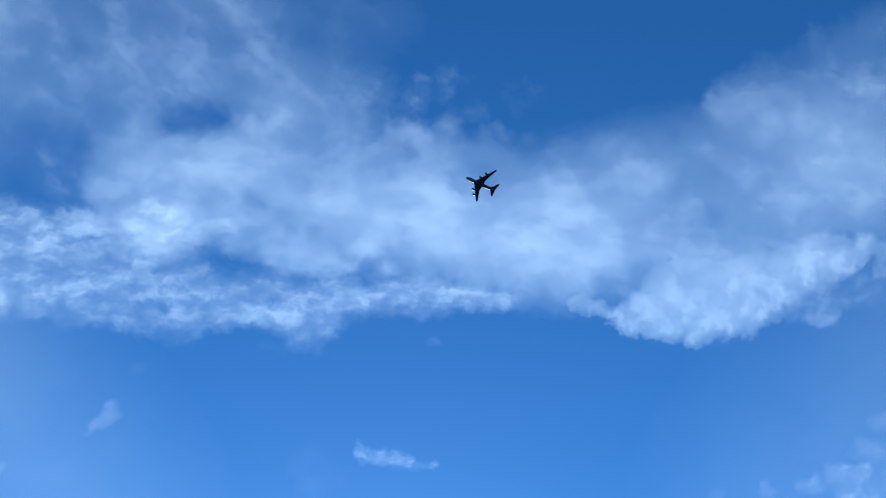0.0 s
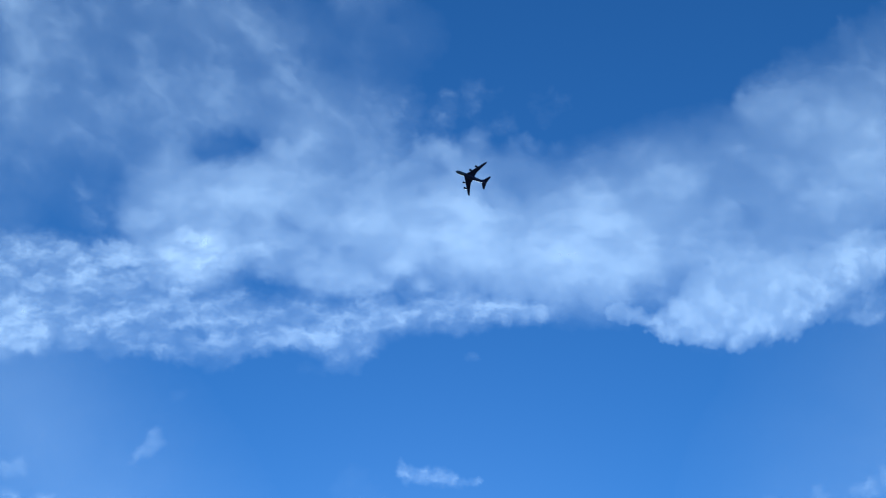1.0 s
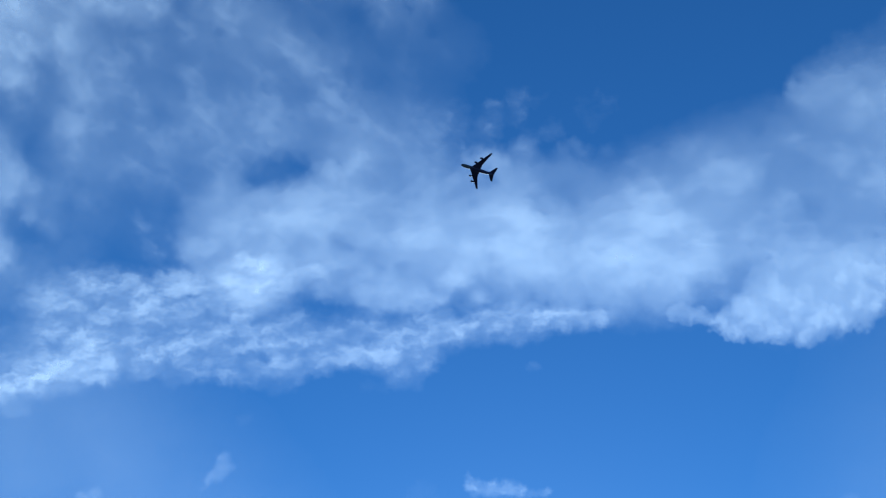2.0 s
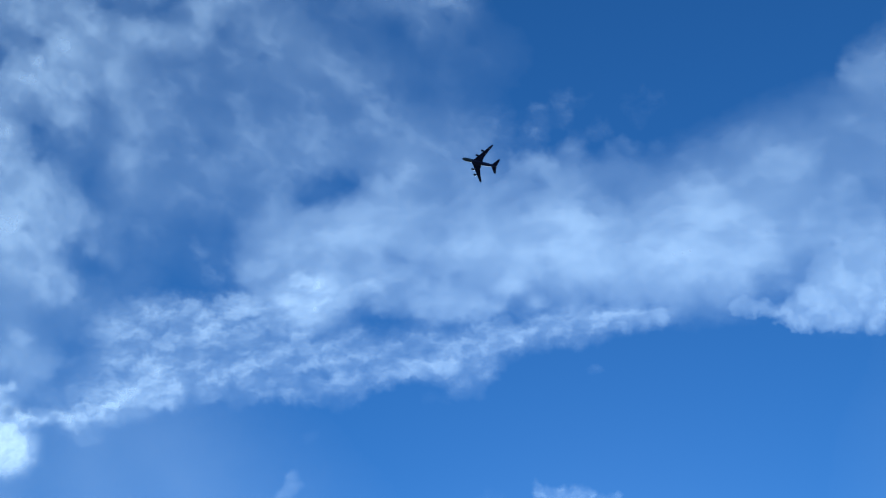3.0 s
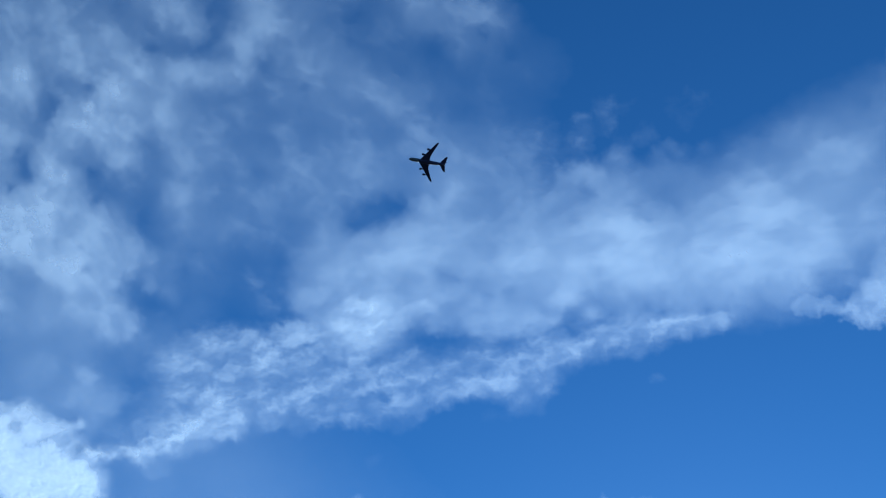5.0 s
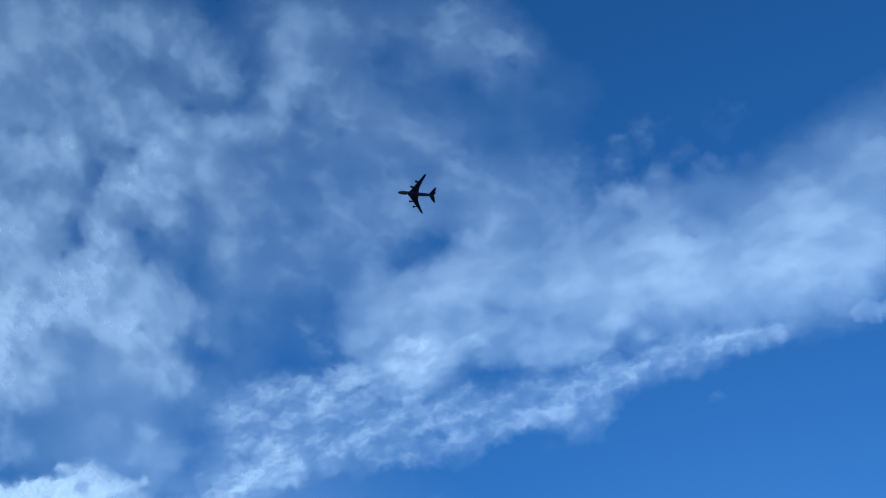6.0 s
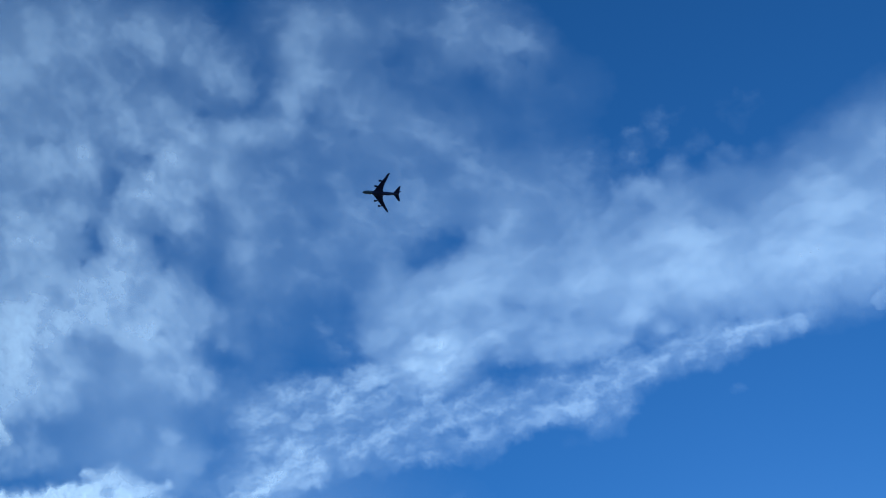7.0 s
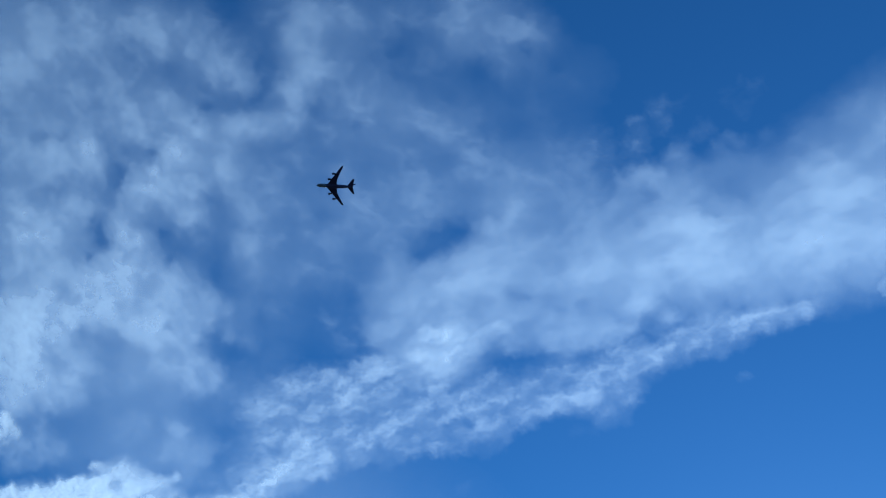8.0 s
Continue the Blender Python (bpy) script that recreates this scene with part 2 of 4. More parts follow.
def cloud(label, body, seed, spread=1.3, soft=2.2, warp=0.5, broken=0.4, mottle=0.5, rough=0.6, size=3.4, stretch=1.5, slope=0.1, depth=70.0, relief=14.0, octaves=5, edge=0.0, fray=0.13, height=4850.0, sheets=2, step=0.12, curds=0.25):
    """relief: how far its puffs bulge down, in metres; broken: how far its thin parts tear into shreds; mottle, rough: how strong its lumps and small lumps are;
    curds: how far it is curdled into little rounded puffs."""
    knots = np.array([k for kind in ("film", "puff") for drawn in body[kind] for k in drawn[1:]])
    x0, y0 = (knots[:, :2] - knots[:, 2:] * 2.3).min(0) - warp
    x1, y1 = (knots[:, :2] + knots[:, 2:] * 2.3).max(0) + warp
    nu, nv = int((x1 - x0) / step) + 2, int((y1 - y0) / step) + 2
    u, v = np.meshgrid(x0 + step * np.arange(nu), y0 + step * np.arange(nv))
    # winds that fray the outline
    wu = warp * layers(u, v, 4.5, 3, 0.45, seed) + fray * layers(u, v, 0.9, 3, 0.6, seed + 20)
    wv = warp * layers(u, v, 4.5, 3, 0.45, seed + 40) + fray * layers(u, v, 0.9, 3, 0.6, seed + 60)
    m = thickness(u + wu, v + wv, body, spread, soft)
    if edge:
        m = m * np.clip(m / edge - 1, 0, 1)
    c, s = math.cos(slope), math.sin(slope)
    a, b = (c * u + s * v + 0.9 * wu) / stretch, (c * v - s * u) + 0.9 * wv
    lumps = layers(a, b, size, octaves, rough, seed + 80)
    whole = m * (1 + mottle * lumps)
    torn = np.clip((0.85 * lumps + 1.7 * m - 0.12) / 1.1, 0, 1)
    torn = m ** 0.6 * np.clip(m / 0.12, 0, 1) * torn * torn * (3 - 2 * torn)
    puffed = np.abs(layers(a * stretch + 0.8 * wu, b + 0.8 * wv, 1.4, 3, 0.5, seed + 120)) - 0.42
    d = np.clip((whole + broken * (torn - whole)) * (1 + 1.6 * curds * puffed) - 0.012, 0, 0.97)
    # the body: sheets of droplets one over the other, the more the denser it is
    du, dv = np.radians(u), np.radians(v)
    ca, sa, ce, se = math.cos(CHART_AZIMUTH), math.sin(CHART_AZIMUTH), math.cos(CHART_ELEVATION), math.sin(CHART_ELEVATION)
    ahead, right = np.array([sa * ce, ca * ce, se]), np.array([ca, -sa, 0.0])
    way = ahead + du[..., None] * right + dv[..., None] * np.cross(right, ahead)
    way = (way / np.linalg.norm(way, axis=-1, keepdims=True)).reshape(-1, 3)
    index = np.arange(nu * nv).reshape(nv, nu)
    quads = np.stack([index[:-1, :-1], index[:-1, 1:], index[1:, 1:], index[1:, :-1]], -1)
    thick, lumpy = (m * (1 + 0.3 * layers(a, b, size, 2, 0.5, seed + 80))).reshape(-1), d.reshape(-1)
    here = 1 - (1 - d) ** (1 / sheets)
    base = new("cloud")
    base.location = ahead * height
    for k in range(sheets):
        cell = np.maximum(np.maximum(here[:-1, :-1], here[1:, :-1]), np.maximum(here[:-1, 1:], here[1:, 1:])) > 0.0015
        used = np.unique(quads[cell])
        if len(used) < 40:
            break
        place = np.full(nu * nv, -1)
        place[used] = np.arange(len(used))
        far = height + (k - 0.5 * (sheets - 1)) * (4 + depth * thick[used]) - relief * lumpy[used]
        verts = way[used] * far[:, None] + np.array([0, 0, 1.6]) - np.array(base.location)
        faces = place[quads[cell]][:, ::-1]
        mesh = bpy.data.meshes.new("layer")
        mesh.vertices.add(len(verts))
        mesh.vertices.foreach_set("co", verts.astype(np.float32).ravel())
        mesh.loops.add(faces.size)
        mesh.loops.foreach_set("vertex_index", faces.astype(np.int32).ravel())
        mesh.polygons.add(len(faces))
        mesh.polygons.foreach_set("loop_start", np.arange(0, faces.size, 4, dtype=np.int32))
        mesh.polygons.foreach_set("use_smooth", np.ones(len(faces), dtype=bool))
        mesh.update(calc_edges=True)
        mesh.attributes.new("droplets", "FLOAT", "POINT").data.foreach_set("value", here.reshape(-1)[used].astype(np.float32))
        mesh.materials.append(CLOUD)
        sheet = new("layer", mesh)
        sheet.parent = base
        tagged(sheet, kind="stuff")
    return tagged(base, label, "cloud", "clouds")


bank = deck()
film(bank, 0.05, (-12.6, -2.7, 2.07), (-6.0, -2.0, 2.83), (1.2, -1.9, 3.28), (9.6, -0.8, 3.38), (17.4, -0.3, 3.48), (25.2, 1.0, 4.38), (32.9, 4.8, 4.48), (36.9, 8.3, 3.70))
puff(bank, 0.50, (-8.3, -1.2, 1.40), (-5.8, -1.3, 1.49), (-3.2, -2.0, 1.07))
puff(bank, 0.32, (-13.4, -1.9, 0.89), (-11.8, -1.0, 1.17), (-9.7, -0.8, 1.11))
puff(bank, 0.32, (-13.7, -3.3, 0.83), (-11.8, -3.3, 1.56), (-9.5, -2.6, 1.57))
puff(bank, 0.23, (-12.8, -4.6, 0.90), (-11.0, -4.3, 1.05), (-8.6, -3.9, 1.23))
puff(bank, 0.43, (-11.9, -5.4, 0.63), (-10.3, -5.6, 0.98), (-9.1, -4.9, 0.84))
puff(bank, 0.41, (-0.1, -1.0, 1.30), (1.2, -2.2, 1.46), (4.1, -1.7, 1.66), (6.3, -1.5, 1.67))
puff(bank, 0.40, (-0.8, -3.1, 1.30), (2.1, -3.0, 1.32))
puff(bank, 0.45, (1.9, -1.7, 1.24), (4.9, -1.7, 1.26))
puff(bank, 0.14, (-2.1, 1.7, 1.21), (-1.4, 0.4, 1.44))
puff(bank, 0.12, (-4.0, 3.2, 0.92), (-2.9, 2.9, 0.92))
puff(bank, 0.27, (-2.7, -0.3, 1.61), (0.1, 0.2, 1.63))
puff(bank, 0.45, (8.2, -1.4, 1.50), (10.3, -2.2, 1.89), (12.8, -1.1, 1.98), (15.4, -0.6, 2.15), (17.6, 0.5, 2.17), (19.0, 1.5, 1.94))
puff(bank, 0.49, (14.2, -2.5, 1.69), (17.3, -2.2, 1.71), (16.1, -4.0, 1.16), (17.5, -4.2, 0.78))
puff(bank, 0.40, (10.9, -3.8, 1.29), (13.2, -4.4, 0.92))
puff(bank, 0.40, (6.7, -3.6, 1.34), (8.7, -3.2, 1.35))
puff(bank, 0.19, (20.6, 3.6, 1.71), (22.5, 4.3, 1.72), (25.7, 4.9, 1.74), (28.1, 5.5, 1.60))
puff(bank, 0.29, (21.0, 1.9, 1.80), (21.1, 1.9, 1.80))
puff(bank, 0.20, (30.2, 7.4, 2.01), (27.3, 7.3, 1.59), (24.2, 6.1, 1.10))
puff(bank, 0.31, (32.9, 4.8, 2.44), (36.4, 4.8, 2.27))
puff(bank, 0.23, (25.6, -0.5, 2.80), (23.3, 0.5, 2.17), (26.6, 2.5, 2.00), (27.4, 0.6, 2.41))
puff(bank, 0.27, (30.6, 1.6, 2.23), (33.1, 2.0, 1.64))
puff(bank, 0.29, (23.5, -2.4, 1.99), (26.7, -1.9, 1.81))
puff(bank, 0.07, (21.1, 6.9, 0.27), (21.8, 6.4, 0.31))
puff(bank, 0.31, (-5.4, -4.1, 1.00), (-3.6, -4.1, 1.01), (-1.2, -4.2, 1.01))
puff(bank, 0.32, (-3.4, -5.4, 0.79), (-2.5, -6.2, 0.72), (-0.5, -5.4, 0.80))
puff(bank, 0.32, (-2.2, -5.1, 0.36), (-1.4, -5.0, 0.36))
puff(bank, 0.34, (0.3, -5.5, 0.35), (1.0, -6.1, 0.32), (1.7, -5.9, 0.28))
puff(bank, 0.40, (2.0, -4.9, 0.35), (3.0, -4.5, 0.32))
puff(bank, 0.34, (0.4, -6.6, 0.25), (-1.0, -6.4, 0.25), (-2.1, -6.4, 0.25))
puff(bank, 0.31, (-3.8, -5.7, 0.33), (-3.1, -6.4, 0.25))
puff(bank, 0.29, (-5.2, -5.5, 0.40), (-6.0, -5.9, 0.29))
puff(bank, 0.34, (6.3, -4.2, 0.28), (6.4, -4.7, 0.24))
puff(bank, 0.29, (4.1, -5.6, 0.31), (4.2, -5.6, 0.31))
puff(bank, 0.41, (2.9, -0.7, 0.70), (5.0, -0.9, 0.70), (7.1, -0.9, 0.76))
puff(bank, 0.41, (0.2, -1.7, 0.78), (2.3, -2.0, 0.77), (5.4, -2.6, 0.76))
puff(bank, 0.29, (3.2, 2.9, 0.42), (4.7, 3.3, 0.42), (5.3, 2.4, 0.42))
puff(bank, 0.25, (2.3, 1.6, 0.49), (3.4, 1.7, 0.56))
puff(bank, 0.22, (5.6, 2.5, 0.63), (7.3, 2.3, 0.62))
puff(bank, 0.18, (6.6, 3.9, 0.42), (6.7, 3.9, 0.42))
puff(bank, 0.20, (9.5, 2.9, 0.55), (10.8, 2.4, 0.54))
puff(bank, 0.18, (8.4, 2.5, 0.48), (8.5, 2.5, 0.48))
puff(bank, 0.34, (9.0, -1.5, 0.75), (11.7, -1.7, 0.74), (13.7, -1.4, 0.87))
puff(bank, 0.30, (15.1, -1.3, 0.99), (17.1, -0.7, 0.98))
puff(bank, 0.25, (12.8, 0.8, 0.60), (12.9, 0.8, 0.60))
puff(bank, 0.14, (14.0, 3.5, 0.47), (15.0, 3.9, 0.40), (14.5, 2.3, 0.40))
puff(bank, 0.18, (17.6, 1.6, 0.66), (18.5, 2.8, 0.65))
puff(bank, 0.16, (16.6, 3.2, 0.53), (16.7, 3.2, 0.53))
puff(bank, 0.11, (9.8, 4.7, 0.24), (10.5, 4.2, 0.24))
puff(bank, 0.07, (11.9, 4.3, 0.24), (12.0, 4.3, 0.24))
puff(bank, 0.11, (9.0, 4.2, 0.27), (9.1, 4.2, 0.27))
hole(bank, 0.25, (26.0, 1.3, 0.64), (25.4, 1.8, 0.56))
hole(bank, 0.15, (20.7, -1.7, 1.02), (21.6, -3.2, 0.87))
hole(bank, 0.15, (18.5, -4.3, 0.70), (19.2, -4.9, 0.63))
hole(bank, 0.20, (30.6, -0.6, 0.90), (30.7, -0.6, 0.90))
hole(bank, 0.55, (35.1, 1.0, 0.58), (35.7, 1.7, 0.50))
hole(bank, 0.80, (38.2, -0.4, 0.84), (37.7, -1.3, 0.75))
hole(bank, 0.25, (-4.8, -3.2, 0.78), (-3.0, -3.1, 0.72))
hole(bank, 0.25, (-2.3, -4.1, 0.43), (-2.2, -4.1, 0.43))
hole(bank, 0.30, (-10.9, -4.9, 0.28), (-10.8, -4.9, 0.28))
hole(bank, 0.25, (-8.6, -5.9, 0.49), (-8.5, -5.9, 0.49))
hole(bank, 0.25, (22.7, 2.6, 0.71), (22.8, 2.6, 0.71))
hole(bank, 0.70, (-10.7, 1.0, 0.55), (-9.2, 1.3, 0.76), (-7.4, 2.1, 0.63))
hole(bank, 0.40, (-6.4, 2.6, 0.49), (-5.3, 2.6, 0.42))
hole(bank, 0.40, (-7.0, -7.2, 0.40), (-5.5, -6.9, 0.40), (-4.0, -6.8, 0.33), (-2.6, -7.4, 0.36), (-0.8, -7.3, 0.32), (0.7, -7.2, 0.28))
hole(bank, 0.28, (2.6, -6.5, 0.25), (3.4, -6.9, 0.21))
hole(bank, 0.28, (4.7, -6.2, 0.28), (5.8, -5.9, 0.28))
hole(bank, 0.25, (7.9, -5.7, 0.27), (8.8, -6.1, 0.27))
hole(bank, 0.50, (11.2, -6.1, 0.27), (11.3, -6.1, 0.27))
hole(bank, 0.30, (-5.2, -2.5, 0.47), (-4.2, -2.9, 0.40))
hole(bank, 0.25, (-0.9, -4.0, 0.50), (-0.8, -4.0, 0.50))
hole(bank, 0.25, (7.4, 0.8, 0.48), (8.2, -0.1, 0.34))
hole(bank, 0.25, (10.1, 0.9, 0.48), (10.2, 0.9, 0.48))
hole(bank, 0.20, (3.4, 0.3, 0.28), (3.5, 0.3, 0.28))
hole(bank, 0.40, (-10.2, -8.0, 0.30), (-9.5, -10.4, 0.33))
cloud("long soft white cloud bank crossing the sky", bank, spread=1.25, soft=1.9, seed=3, warp=0.1, broken=0.22, mottle=0.1, rough=0.52, size=2.6, stretch=1.6, fray=0.22, curds=0.04, step=0.07)

fringe = deck()
film(fringe, 0.04, (-19.5, -9.2, 1.87), (-14.5, -8.8, 2.25), (-9.3, -8.7, 1.95), (-4.0, -8.6, 1.81), (1.3, -7.4, 1.66), (7.1, -6.2, 1.50), (12.4, -5.3, 1.15))
film(fringe, 0.13, (-23.8, -9.1, 1.88), (-20.8, -8.4, 2.25), (-17.0, -8.1, 2.24))
film(fringe, 0.17, (-11.8, -8.9, 1.35), (-6.6, -8.9, 1.31), (-1.1, -8.7, 1.21), (4.5, -7.4, 0.97), (8.7, -6.7, 0.82), (12.1, -6.6, 0.60))
film(fringe, 0.09, (2.0, -7.6, 0.70), (6.6, -7.1, 0.69), (11.1, -6.6, 0.54))
puff(fringe, 0.06, (8.0, -10.0, 0.23), (8.1, -10.0, 0.23))
puff(fringe, 0.11, (-0.8, -11.3, 0.37), (0.3, -11.0, 0.33))
puff(fringe, 0.27, (-24.0, -7.2, 0.60), (-22.8, -6.7, 0.56), (-20.7, -6.4, 0.60), (-19.5, -6.0, 0.52))
puff(fringe, 0.44, (-24.1, -11.9, 0.42), (-23.2, -11.6, 0.45), (-22.3, -12.0, 0.53), (-21.4, -11.4, 0.53), (-20.1, -10.7, 0.60))
puff(fringe, 0.32, (-23.6, -12.7, 0.38), (-24.8, -12.8, 0.30))
puff(fringe, 0.32, (-21.2, -9.9, 0.45), (-19.3, -10.5, 0.53), (-17.1, -10.7, 0.52))
puff(fringe, 0.65, (-30.1, -13.2, 0.23), (-28.6, -13.1, 0.27), (-26.7, -12.9, 0.30), (-25.1, -12.6, 0.34), (-23.8, -12.3, 0.42))
puff(fringe, 0.15, (-30.3, -9.0, 0.42), (-29.2, -9.6, 0.42), (-28.1, -9.8, 0.38))
puff(fringe, 0.11, (-27.8, -12.0, 0.46), (-26.2, -11.4, 0.42))
puff(fringe, 0.17, (-25.8, -10.9, 0.61), (-24.7, -10.6, 0.60), (-23.4, -9.8, 0.68))
puff(fringe, 0.11, (-25.6, -14.3, 0.30), (-24.7, -14.0, 0.38))
puff(fringe, 0.06, (8.0, -10.0, 0.23), (8.1, -10.0, 0.23))
puff(fringe, 0.11, (-0.8, -11.3, 0.37), (0.3, -11.0, 0.33))
puff(fringe, 0.23, (-24.3, -7.3, 0.38), (-23.0, -7.0, 0.52), (-21.8, -7.4, 0.47))
puff(fringe, 0.28, (-22.0, -8.0, 0.47), (-21.2, -7.1, 0.37), (-20.5, -6.7, 0.37))
puff(fringe, 0.38, (-20.4, -6.3, 0.42), (-19.2, -6.3, 0.51), (-18.0, -6.4, 0.55), (-17.2, -6.7, 0.51))
puff(fringe, 0.29, (-19.4, -7.2, 0.42), (-17.8, -7.4, 0.46))
puff(fringe, 0.36, (-16.6, -5.6, 0.23), (-15.9, -5.8, 0.37), (-15.1, -5.6, 0.37), (-14.4, -5.9, 0.36))
puff(fringe, 0.40, (-15.5, -6.3, 0.37), (-13.8, -5.9, 0.32), (-13.2, -6.4, 0.41), (-12.8, -6.8, 0.41), (-12.5, -7.4, 0.32))
puff(fringe, 0.29, (-16.2, -7.1, 0.37), (-15.0, -7.3, 0.41), (-13.9, -7.4, 0.41))
puff(fringe, 0.42, (-12.3, -5.2, 0.45), (-11.3, -4.8, 0.58), (-11.8, -5.7, 0.52))
puff(fringe, 0.51, (-10.8, -5.5, 0.69), (-9.9, -4.7, 0.69), (-9.6, -5.5, 0.69), (-10.3, -6.1, 0.52))
puff(fringe, 0.32, (-8.5, -5.3, 0.57), (-7.6, -4.7, 0.63), (-6.4, -4.3, 0.57))
puff(fringe, 0.28, (-11.4, -6.7, 0.58), (-10.8, -7.5, 0.52), (-11.3, -8.1, 0.40))
puff(fringe, 0.21, (-16.4, -8.2, 0.64), (-14.4, -8.3, 0.64), (-12.8, -8.4, 0.54))
puff(fringe, 0.29, (-13.5, -9.3, 0.36), (-14.1, -8.8, 0.41))
puff(fringe, 0.19, (-18.0, -8.5, 0.60), (-16.6, -9.3, 0.60), (-19.6, -8.7, 0.56))
puff(fringe, 0.19, (-23.3, -8.8, 0.66), (-21.4, -9.2, 0.66))
puff(fringe, 0.27, (-18.2, -9.3, 0.32), (-17.4, -9.9, 0.32))
puff(fringe, 0.36, (-16.0, -10.2, 0.50), (-14.8, -10.1, 0.50), (-14.3, -9.6, 0.36))
puff(fringe, 0.32, (-16.5, -10.8, 0.41), (-17.5, -11.1, 0.41))
puff(fringe, 0.25, (-13.8, -11.2, 0.45), (-12.9, -10.6, 0.53))
puff(fringe, 0.20, (-12.7, -9.7, 0.58), (-12.6, -9.7, 0.58))
puff(fringe, 0.44, (-22.6, -11.5, 0.52), (-21.3, -11.1, 0.56), (-20.4, -10.9, 0.51), (-19.3, -11.4, 0.46))
puff(fringe, 0.36, (-21.3, -10.0, 0.37), (-22.2, -10.3, 0.38))
puff(fringe, 0.46, (-23.5, -12.0, 0.57), (-24.8, -12.4, 0.57), (-25.9, -12.9, 0.62))
puff(fringe, 0.38, (-21.9, -12.0, 0.56), (-20.5, -11.6, 0.51))
puff(fringe, 0.15, (-15.5, -11.9, 0.36), (-14.6, -11.8, 0.27))
puff(fringe, 0.20, (-10.4, -9.3, 0.52), (-8.9, -9.4, 0.52), (-7.7, -9.2, 0.46))
puff(fringe, 0.22, (-6.6, -9.1, 0.51), (-5.9, -9.6, 0.45))
puff(fringe, 0.13, (-9.1, -8.2, 0.52), (-8.1, -7.6, 0.52), (-7.2, -8.5, 0.45))
puff(fringe, 0.26, (-11.9, -11.2, 0.40), (-10.8, -11.3, 0.46), (-9.6, -11.1, 0.46), (-8.4, -10.9, 0.46), (-7.7, -11.3, 0.40))
puff(fringe, 0.24, (-8.7, -10.7, 0.40), (-6.7, -10.6, 0.39))
puff(fringe, 0.23, (-5.9, -10.3, 0.45), (-5.1, -10.2, 0.45), (-4.3, -10.0, 0.45))
puff(fringe, 0.09, (-9.1, -11.9, 0.40), (-7.8, -11.9, 0.40))
puff(fringe, 0.25, (-3.7, -9.6, 0.45), (-2.7, -9.5, 0.44), (-1.5, -9.7, 0.44), (-0.3, -10.3, 0.44), (0.5, -10.0, 0.38))
puff(fringe, 0.23, (-0.6, -8.4, 0.44), (-0.0, -9.0, 0.50), (1.0, -9.4, 0.49), (1.3, -9.8, 0.33))
puff(fringe, 0.23, (-1.7, -10.3, 0.44), (-2.6, -10.3, 0.33))
puff(fringe, 0.11, (0.3, -11.3, 0.33), (1.2, -10.6, 0.27))
puff(fringe, 0.09, (-4.2, -8.0, 0.45), (-3.2, -8.7, 0.39), (-4.9, -8.1, 0.39))
puff(fringe, 0.12, (-2.5, -8.5, 0.44), (-2.4, -8.5, 0.44))
puff(fringe, 0.21, (1.2, -8.3, 0.33), (1.9, -8.4, 0.33), (2.7, -8.0, 0.38))
puff(fringe, 0.19, (3.8, -7.5, 0.38), (4.1, -7.9, 0.32), (3.5, -7.2, 0.32))
puff(fringe, 0.17, (5.0, -7.2, 0.37), (6.0, -6.8, 0.37))
puff(fringe, 0.13, (4.7, -8.2, 0.32), (4.8, -8.2, 0.32))
puff(fringe, 0.19, (7.0, -6.8, 0.43), (7.8, -6.6, 0.42), (8.0, -7.5, 0.37), (6.9, -7.7, 0.43))
puff(fringe, 0.17, (6.1, -7.9, 0.37), (6.2, -7.9, 0.37))
puff(fringe, 0.19, (9.0, -7.0, 0.37), (9.6, -7.2, 0.31), (9.6, -6.5, 0.32))
puff(fringe, 0.19, (10.3, -6.7, 0.31), (10.7, -6.4, 0.31))
puff(fringe, 0.12, (11.4, -6.8, 0.31), (12.1, -6.8, 0.31), (12.5, -6.5, 0.31))
puff(fringe, 0.06, (13.3, -6.5, 0.30), (14.0, -6.5, 0.30))
puff(fringe, 0.05, (8.1, -8.1, 0.32), (8.2, -8.1, 0.32))
puff(fringe, 0.14, (1.1, -7.6, 0.55), (3.7, -7.0, 0.51), (6.2, -6.5, 0.47))
puff(fringe, 0.06, (-4.4, -8.4, 0.48), (-2.2, -8.0, 0.44), (-0.3, -7.8, 0.44))
puff(fringe, 0.11, (7.3, -7.2, 0.51), (9.5, -6.7, 0.43))
puff(fringe, 0.08, (-7.7, -9.0, 0.52), (-5.9, -9.4, 0.52))
hole(fringe, 0.45, (-14.4, -6.6, 0.23), (-14.3, -6.6, 0.23))
hole(fringe, 0.35, (-10.2, -8.0, 0.30), (-9.6, -7.9, 0.26))
hole(fringe, 0.35, (-9.5, -10.4, 0.30), (-9.4, -10.4, 0.30))
hole(fringe, 0.40, (2.5, -6.5, 0.25), (3.3, -7.0, 0.21))
hole(fringe, 0.35, (-6.2, -7.0, 0.59), (-3.6, -6.7, 0.74), (-0.7, -6.5, 0.59))
hole(fringe, 0.25, (2.6, -6.6, 0.37), (4.8, -6.2, 0.33))
cloud("ragged mackerel fringe of thin white cloud under the bank", fringe, spread=1.25, soft=1.8, seed=7, warp=0.1, broken=0.3, mottle=0.42, rough=0.57, size=1.1, stretch=1.9, slope=0.16, fray=0.27, height=4800, curds=0.1, step=0.06, octaves=5)

